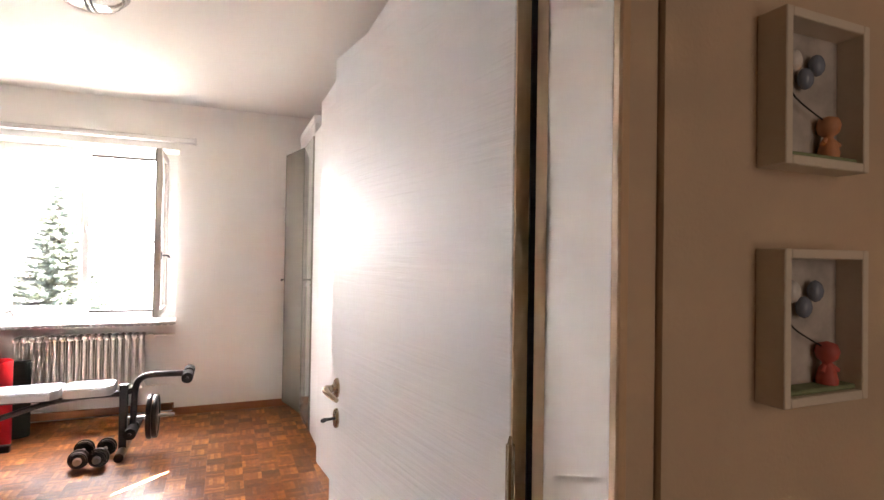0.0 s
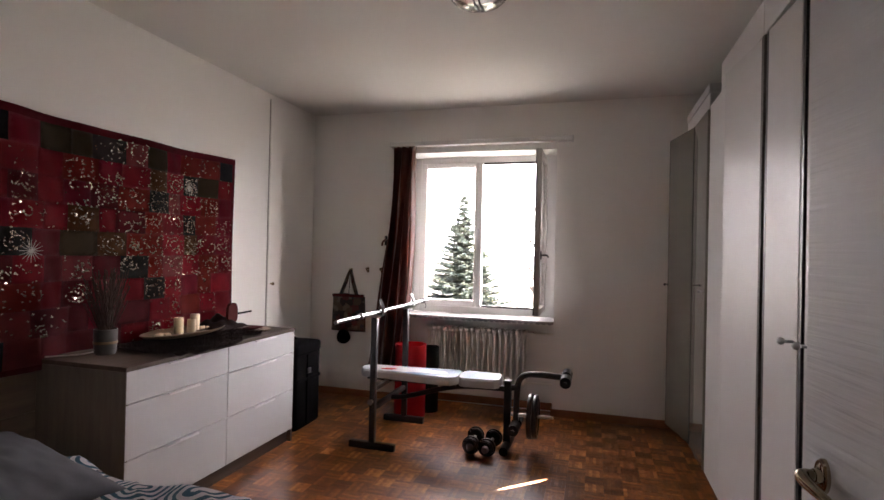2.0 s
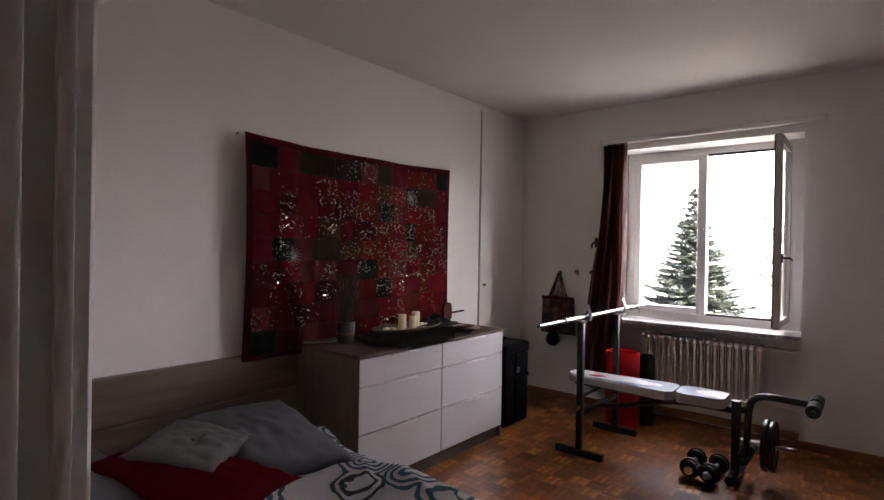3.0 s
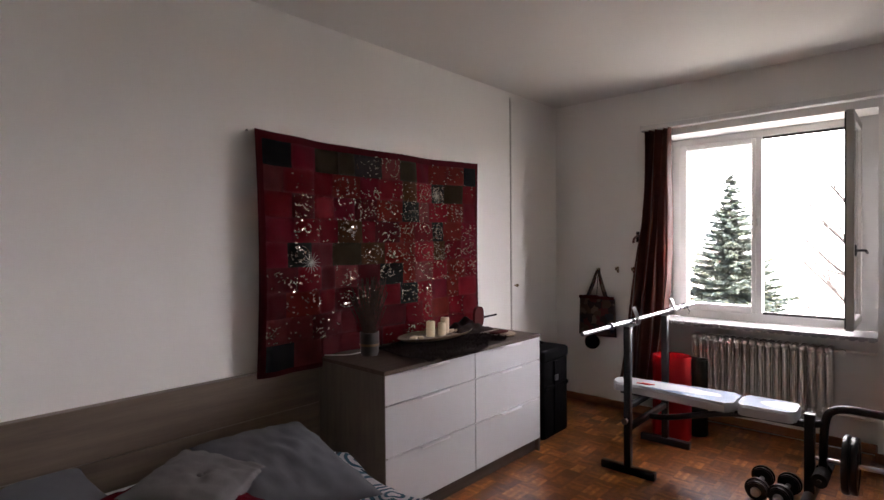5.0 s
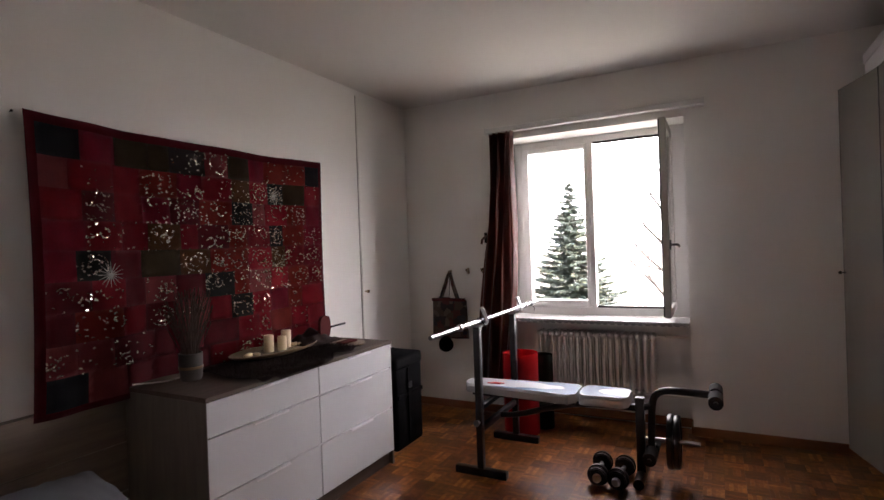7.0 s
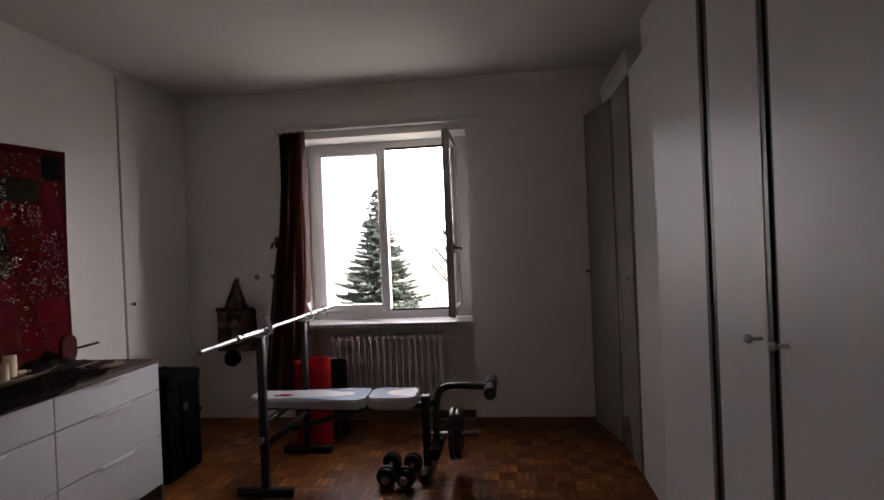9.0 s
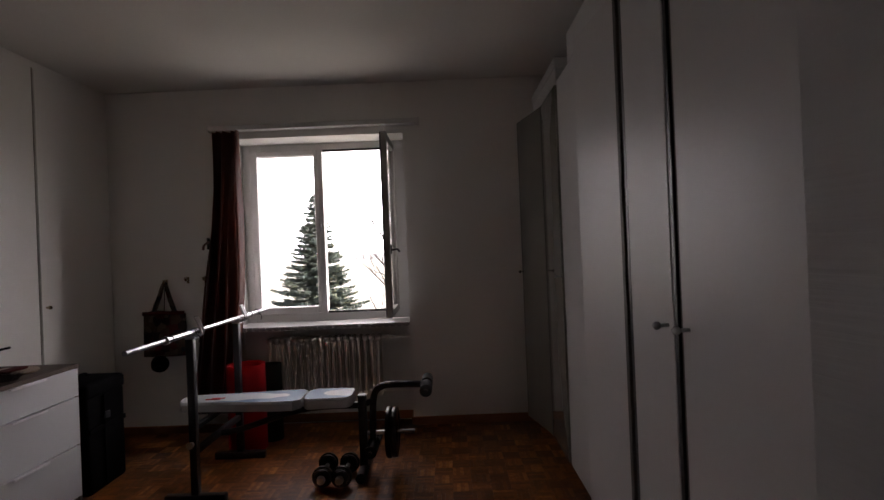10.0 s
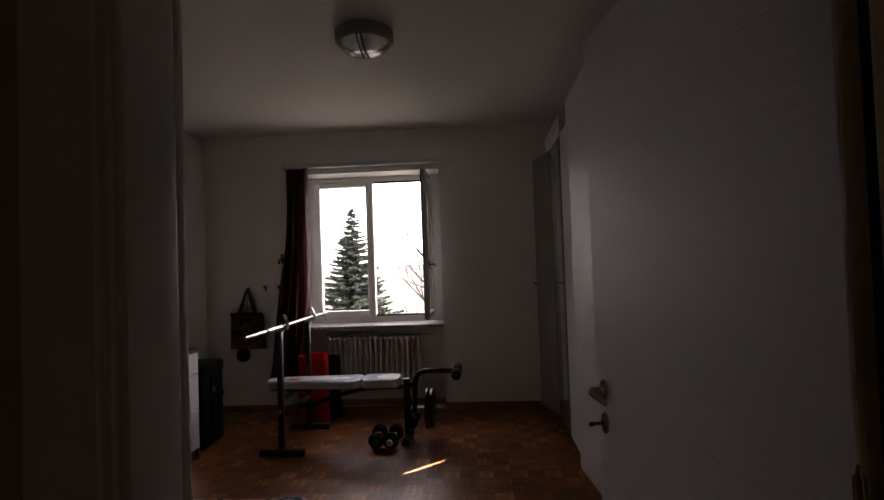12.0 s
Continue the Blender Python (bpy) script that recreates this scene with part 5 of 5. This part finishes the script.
def oddments():
    p = thing("placemat", "round woven brown placemat on the chest of drawers", "placemat")
    part("mat", lathe(B(), [(0, 0), (0.14, 0), (0.142, 0.003), (0.14, 0.006), (0, 0.006)], 40, (0.36, 3.555, TOP)), M_PLATE, p)
    s = thing("hairbrush_stand", "maroon paddle-shaped stand with a black rod", "stand")
    bm = B()
    sides = []
    for x in (0.250, 0.270):
        ring = []
        for k in range(28):
            a = 2 * math.pi * k / 28
            ca, sa = math.cos(a), math.sin(a)
            ring.append(bm.verts.new((x, 3.492 + 0.050 * math.copysign(abs(ca) ** 0.7, ca), TOP + 0.115 + 0.072 * math.copysign(abs(sa) ** 0.7, sa))))
        sides.append(ring)
    for k in range(28):
        bm.faces.new((sides[0][k], sides[0][(k + 1) % 28], sides[1][(k + 1) % 28], sides[1][k]))
    bm.faces.new(sides[0][::-1])
    bm.faces.new(sides[1])
    part("paddle", bm, M_MAROON, s, "maroon leather paddle")
    part("rod", cy(B(), (0.262, 3.52, TOP + 0.106), (0.262, 3.70, TOP + 0.110), 0.0065), M_BLACKC, s, "black rod")
    part("stand_foot", cy(B(), (0.26, 3.495, TOP + 0.007), (0.26, 3.495, TOP + 0.05), 0.018, 0.008), M_BLACKP, s)
    g = thing("scarf", "crumpled black knitted scarf in a heap", "scarf")
    def f(u, v):
        a, b = 2 * u - 1, 2 * v - 1
        e = max(0, 1 - a * a) * max(0, 1 - b * b)
        n = noise.noise(Vector((u * 4, v * 4, 7)))
        return Vector((0.20 + a * 0.13, 3.43 + b * 0.16, TOP + 0.022 + (0.055 + 0.05 * n) * e ** 0.6))
    part("cloth", grid_sheet(B(), 30, 30, f, 0.006), M_FUR, g, smooth=180)
    q = thing("phone", "dark phone-sized object on the placemat", "phone")
    part("case", bx(B(), 0.34, 0.41, 3.50, 3.64, TOP + 0.006, TOP + 0.018, 0.004), M_MAROON, q)
    c = thing("cable", "thin white cable running along the chest's top", "cable")
    part("wire", tube(B(), smooth_path([(0.03, 2.24, 0.80), (0.06, 2.33, 0.817), (0.12, 2.40, 0.817), (0.16, 2.46, 0.817), (0.15, 2.56, 0.817)], 8), 0.0035, 6), M_CABLE, c)


oddments()


# ---------------------------------------------------------------- shadow boxes in the hall
def toy_box(z0, coat, label):
    b = thing("shadow_box", label, "picture frame", "shadow boxes in the hall")
    x0, x1, y0, y1, z1 = 3.387, 3.562, 0.346, 0.388, z0 + 0.208
    for a in ((x0, x0 + 0.013, z0, z1), (x1 - 0.013, x1, z0, z1), (x0 + 0.013, x1 - 0.013, z0, z0 + 0.013), (x0 + 0.013, x1 - 0.013, z1 - 0.013, z1)):
        part("frame_side", bx(B(), a[0], a[1], y0, y1, a[2], a[3], 0.0015), M_BOX, b)
    part("back_picture", bx(B(), x0 + 0.013, x1 - 0.013, y1 - 0.006, y1 - 0.002, z0 + 0.013, z1 - 0.013), M_PICT, b, "printed backing card")
    part("ground_strip", bx(B(), x0 + 0.0135, x1 - 0.0135, y0 + 0.008, y1 - 0.006, z0 + 0.013, z0 + 0.020, 0.002), M_MOSS, b, "dull green base")
    part("corner_print", bx(B(), x0 + 0.0135, x0 + 0.045, y1 - 0.010, y1 - 0.006, z1 - 0.075, z1 - 0.0135, 0.002), M_BALL, b, "dark violet corner of the print")
    t = thing("toy_figure", "tiny plain toy figure glued inside the shadow box", "toy")
    bm = B()
    cx, cy0 = x1 - 0.055, 0.368
    lathe(bm, [(0.0, 0.0), (0.013, 0.0), (0.014, 0.006), (0.010, 0.022), (0.006, 0.028), (0.006, 0.030), (0.013, 0.036), (0.0155, 0.046), (0.012, 0.056), (0.0, 0.060)], 16, (cx, cy0, z0 + 0.020))
    for sx in (-1, 1):
        tube(bm, [(cx + sx * 0.007, cy0, z0 + 0.046), (cx + sx * 0.018, cy0 - 0.004, z0 + 0.038)], 0.0035, 6)
    part("figure", bm, coat, t, smooth=60)
    part("string", tube(B(), smooth_path([(cx - 0.004, cy0, z0 + 0.07), (x0 + 0.055, cy0 + 0.004, z0 + 0.10), (x0 + 0.03, cy0 + 0.006, z0 + 0.135)], 5), 0.0013, 5), M_BLACKP, b)
    for k in range(3):
        bm = B()
        bmesh.ops.create_icosphere(bm, subdivisions=2, radius=0.013, matrix=Matrix.Translation((x0 + 0.052 + 0.024 * k, 0.372, z0 + 0.150 - 0.022 * (k % 2))) @ Matrix.Diagonal((1, 0.7, 1.2, 1)))
        part("balloon", bm, M_BALL if k else M_FRAME, b, "small glossy balloon", 60)


M_MOSS = mat("dull_green_card", (0.22, 0.27, 0.15), 0.8, vary=0.25, scale=40)
M_BOX = mat("box_frame_white", (0.68, 0.62, 0.52), 0.5, vary=0.06, scale=10)
M_PICT = mat("printed_card", (0.46, 0.43, 0.40), 0.6, vary=0.35, scale=24)
M_BALL = mat("balloon_blue", (0.20, 0.24, 0.32), 0.25, vary=0.2, scale=20)
M_TOYO = mat("toy_orange", (0.60, 0.28, 0.14), 0.6, vary=0.2, scale=30)
M_TOYR = mat("toy_red", (0.50, 0.10, 0.08), 0.6, vary=0.2, scale=30)
toy_box(1.215, M_TOYR, "white shadow box with a small red toy on the hall wall")
toy_box(1.533, M_TOYO, "white shadow box with a small orange toy on the hall wall")


# ---------------------------------------------------------------- outside
def outside():
    g = B()
    grid_sheet(g, 40, 40, lambda u, v: Vector((-900 + 1800 * u, 5.6 + 1700 * v, -6.0 - 2.0 * min(1, v * 20) + 1.2 * noise.noise(Vector((u * 30, v * 30, 0))) * min(1, v * 40))))
    setting("ground", g, M_GRASS, "pale winter meadow sloping away from the house", "ground")
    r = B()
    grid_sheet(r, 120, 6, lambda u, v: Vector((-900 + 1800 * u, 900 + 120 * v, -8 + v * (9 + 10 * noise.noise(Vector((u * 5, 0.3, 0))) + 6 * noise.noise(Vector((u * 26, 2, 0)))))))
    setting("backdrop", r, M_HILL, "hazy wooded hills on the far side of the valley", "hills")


M_GRASS = mat("winter_meadow", (0.34, 0.34, 0.29), 0.95, vary=0.2, scale=0.08, bump_scale=2.0, fine=0.1)
# the valley's haze is put into the hills' plain grey
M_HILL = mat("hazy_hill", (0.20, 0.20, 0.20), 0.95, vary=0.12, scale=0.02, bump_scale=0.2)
outside()


def overcast_sky():
    """A plain bright sky, far beyond the valley, brightest in the haze above the horizon."""
    m = bpy.data.materials.new("overcast_sky")
    m.use_nodes = True
    b = m.node_tree.nodes["Principled BSDF"]
    b.inputs["Base Color"].default_value = (0.0, 0.0, 0.0, 1)
    b.inputs["Emission Color"].default_value = (0.97, 0.985, 1.0, 1)
    geo, sep, mr = m.node_tree.nodes.new("ShaderNodeNewGeometry"), m.node_tree.nodes.new("ShaderNodeSeparateXYZ"), m.node_tree.nodes.new("ShaderNodeMapRange")
    mr.inputs["From Min"].default_value, mr.inputs["From Max"].default_value = 0, 2300
    mr.inputs["To Min"].default_value, mr.inputs["To Max"].default_value = 3.4, 1.9
    m.node_tree.links.new(geo.outputs["Position"], sep.inputs["Vector"])
    m.node_tree.links.new(sep.outputs["Z"], mr.inputs["Value"])
    side, mul = m.node_tree.nodes.new("ShaderNodeMapRange"), m.node_tree.nodes.new("ShaderNodeMath")
    side.inputs["From Min"].default_value, side.inputs["From Max"].default_value = -1600, 2200
    side.inputs["To Min"].default_value, side.inputs["To Max"].default_value = 0.62, 1.75
    m.node_tree.links.new(sep.outputs["X"], side.inputs["Value"])
    mul.operation = "MULTIPLY"
    m.node_tree.links.new(mr.outputs["Result"], mul.inputs[0])
    m.node_tree.links.new(side.outputs["Result"], mul.inputs[1])
    m.node_tree.links.new(mul.outputs[0], b.inputs["Emission Strength"])
    bm = grid_sheet(B(), 48, 12, lambda u, v: Vector((2600 * math.sin(-1.5 + 3.0 * u) * math.cos(1.2 * v), 2600 * math.cos(-1.5 + 3.0 * u) * math.cos(1.2 * v), -40 + 2600 * math.sin(1.2 * v))))
    setting("backdrop", bm, m, "plain bright overcast sky", "sky", 180)


overcast_sky()


def needle_material():
    m = bpy.data.materials.new("spruce_needles")
    m.use_nodes = True
    nt = m.node_tree
    b = nt.nodes["Principled BSDF"]
    geo, cr = nt.nodes.new("ShaderNodeNewGeometry"), nt.nodes.new("ShaderNodeValToRGB")
    e = cr.color_ramp.elements
    # needle tones lightened to put a bluish haze into the colour
    e[0].color, e[1].color = (0.065, 0.10, 0.10, 1), (0.17, 0.19, 0.11, 1)
    mid = e.new(0.6)
    mid.color = (0.10, 0.14, 0.12, 1)
    nt.links.new(geo.outputs["Random Per Island"], cr.inputs["Fac"])
    nt.links.new(cr.outputs["Color"], b.inputs["Base Color"])
    b.inputs["Roughness"].default_value = 0.8
    return m


def spruce(at, height, spread):
    rng = random.Random(21)
    t = thing("spruce_tree", "tall blue-green spruce in the garden outside the window", "tree")
    part("trunk", tube(B(), [(0, 0, 0), (0.03, 0, height * 0.5), (0, 0.02, height * 0.97)], [0.20, 0.11, 0.015], 10), M_BARK, t)
    limbs, verts, faces = B(), [], []
    z = 1.0
    while z < height * 0.99:
        f = z / height
        reach = spread * (1 - f) ** 0.97 * rng.uniform(0.86, 1.12) + 0.05
        n = 9 if f < 0.85 else 5
        a0 = rng.uniform(0, 6.28)
        for k in range(n):
            a = a0 + 2 * math.pi * k / n + rng.uniform(-0.25, 0.25)
            L = reach * rng.uniform(0.78, 1.1)
            d = Vector((math.cos(a), math.sin(a), 0))
            droop = 0.16 + 0.2 * (1 - f) + rng.uniform(-0.08, 0.1)
            zj = z + rng.uniform(-0.12, 0.12)
            def at_(s):
                return d * (L * s) + Vector((0, 0, zj - L * droop * s + L * 0.26 * s * s))
            tube(limbs, [at_(s) for s in (0, 0.5, 1)], [0.022, 0.014, 0.004], 5)
            steps = max(8, int(L / 0.021))
            for q in range(steps):
                s = (q + 0.5) / steps
                if s < 0.10:
                    continue
                p = at_(s)
                side = Vector((-d.y, d.x, 0))
                wlen = (0.10 + 0.26 * L * 0.5 * (1 - s) ** 0.7) * rng.uniform(0.7, 1.2)
                for sg in (-1, 1, 0):
                    tipd = (side * sg * 0.85 + d * rng.uniform(0.35, 0.8) + Vector((0, 0, rng.uniform(-0.6, 0.12)))) if sg else (d * 0.5 + Vector((rng.uniform(-0.3, 0.3), rng.uniform(-0.3, 0.3), rng.uniform(-0.75, 0.3))))
                    tip = p + tipd.normalized() * wlen * (1 if sg else 0.55)
                    wd = Vector((rng.uniform(-1, 1), rng.uniform(-1, 1), rng.uniform(-0.6, 0.6))).normalized() * (0.065 + 0.075 * (1 - f))
                    m_ = p.lerp(tip, 0.45)
                    i = len(verts)
                    verts.extend((p, m_ + wd, tip, m_ - wd))
                    faces.append((i, i + 1, i + 2, i + 3))
        z += 0.12 + 0.13 * (1 - f)
    part("limb", limbs, M_BARK, t)
    me = bpy.data.meshes.new("crown")
    me.from_pydata([tuple(v) for v in verts], [], faces)
    me.materials.append(needle_material())
    cr = new("crown", me)
    cr.parent = t
    tagged(cr, "dense drooping needle twigs", kind="stuff")
    t.location = at


spruce((-3.38, 25.0, -6.6), 10.9, 4.0)


def bare_tree(at):
    rng = random.Random(14)
    t = thing("bare_tree", "leafless deciduous tree with thin winter branches outside", "tree")
    part("trunk", tube(B(), [(0, 0, 0), (0.08, 0, 3), (0.02, 0.05, 6.2), (0.25, 0, 9.5)], [0.17, 0.13, 0.09, 0.03], 10), M_BARK, t)
    bm = B()
    def grow(p, d, L, r, depth):
        pts, rs = [p], [r]
        for k in range(4):
            d = (d + Vector((rng.uniform(-0.22, 0.22), rng.uniform(-0.22, 0.22), rng.uniform(-0.05, 0.22)))).normalized()
            pts.append(pts[-1] + d * L / 4)
            rs.append(r * (1 - 0.2 * (k + 1)))
        tube(bm, pts, rs, 5)
        if depth:
            for k in (1, 2, 3, 4):
                for _ in range(1 + (depth > 1)):
                    dd = (d + Vector((rng.uniform(-0.9, 0.9), rng.uniform(-0.9, 0.9), rng.uniform(-0.3, 0.7)))).normalized()
                    grow(pts[k], dd, L * rng.uniform(0.4, 0.62), rs[k] * 0.66, depth - 1)
    for z, a, L in ((4.2, 3.0, 2.4), (5.4, 3.3, 2.6), (6.4, 2.8, 2.4), (7.2, 3.4, 2.6), (8.2, 2.9, 1.8), (5.0, 0.2, 2.6), (6.6, -0.4, 2.4), (8.0, 0.6, 2.0), (9.2, 1.9, 1.4)):
        grow(Vector((0.06, 0, z)), Vector((math.cos(a), math.sin(a), 0.85)).normalized(), L, 0.056, 2)
    tagged(part("twig_mass", bm, M_BARK, t, "fine bare branches"), kind="stuff")
    t.location = at


bare_tree((1.35, 19.0, -6.3))


# ---------------------------------------------------------------- clothes behind the door
def hanging_coat():
    c = thing("hanging_coat", "dark coat on a white hanger, hung up behind the door", "coat")
    def f(side):
        def g(u, v):
            a = 2 * u - 1
            w = 0.17 + 0.05 * v if v > 0.12 else 0.05 + 1.0 * v
            d = 0.06 * (1 - a * a) ** 0.5 * (0.6 + 0.4 * v) + 0.012 * math.sin(9 * a + 3 * v)
            return Vector((3.46 + a * w, 0.66 + side * d, 1.76 - 0.08 * abs(a) * (1 - v) - 1.15 * v))
        return g
    bm = grid_sheet(B(), 24, 20, f(1))
    grid_sheet(bm, 24, 20, f(-1))
    bmesh.ops.remove_doubles(bm, verts=bm.verts, dist=0.003)
    part("cloth", bm, M_BLACKC, c, smooth=180)
    h = B()
    tube(h, smooth_path([(3.29, 0.66, 1.74), (3.46, 0.66, 1.80), (3.63, 0.66, 1.74)], 6), 0.008, 8)
    tube(h, smooth_path([(3.46, 0.66, 1.80), (3.46, 0.66, 1.84), (3.46, 0.62, 1.87), (3.46, 0.56, 1.85)], 5), 0.003, 6)
    part("hanger", h, M_FRAME, c, "white hanger")
    k = thing("wall_hook", "small metal coat hook screwed to the wall", "hook", "coat hooks")
    part("peg", tube(B(), smooth_path([(3.46, 0.504, 1.83), (3.46, 0.56, 1.835), (3.46, 0.575, 1.86)], 5), 0.006, 8), M_ALU, k)


hanging_coat()


# ---------------------------------------------------------------- parquet blocks, last
def finger_block(bm, cx, cy_, turned, S=0.11, n=5, gap=0.0006):
    w = S / n
    for k in range(n):
        a0, a1 = -S / 2 + k * w + gap / 2, -S / 2 + (k + 1) * w - gap / 2
        b0, b1 = -S / 2 + gap / 2, S / 2 - gap / 2
        x0, x1, y0, y1 = (a0, a1, b0, b1) if not turned else (b0, b1, a0, a1)
        x0, x1, y0, y1 = x0 + cx, x1 + cx, y0 + cy_, y1 + cy_
        h = 0.0003 * ((k * 7 + (3 if turned else 0)) % 4) / 3
        v = [bm.verts.new(p) for p in ((x0, y0, -h), (x1, y0, -h), (x1, y1, -h), (x0, y1, -h), (x0, y0, -0.012), (x1, y0, -0.012), (x1, y1, -0.012), (x0, y1, -0.012))]
        for q in ((0, 1, 2, 3), (0, 4, 5, 1), (1, 5, 6, 2), (2, 6, 7, 3), (3, 7, 4, 0)):
            bm.faces.new([v[i] for i in q])


def parquet():
    S = 0.11
    fl = bpy.data.objects["floor"]
    meshes = []
    for t in (False, True):
        bm = B()
        finger_block(bm, 0, 0, t)
        meshes.append(mesh_of("parquet_block", bm, M_PARQUET))
    rest = B()
    near = 0
    nx, ny = int(RX / S) + 1, int((RY1 + 0.18 + 1.9) / S) + 1
    for i in range(nx + 5):
        for j in range(ny):
            x, y = (i + 0.5) * S, -1.9 + (j + 0.5) * S
            if (x < RX and y + S / 2 < 5.2 and y > HALL_Y) or (1.05 < x < RX + 0.6 and y <= HALL_Y):
                if 1.1 < x < 2.9 and 2.85 < y < 5.05 and near < 300:
                    o = new("parquet_block", meshes[(i + j) % 2])
                    o.parent = fl
                    o.location = (x, y, 0)
                    near += 1
                else:
                    finger_block(rest, x, y, (i + j) % 2 == 1)
    r = part("parquet_blocks", rest, M_PARQUET, fl, smooth=None)
    tagged(r, "further oak mosaic parquet blocks", kind="stuff")


parquet()
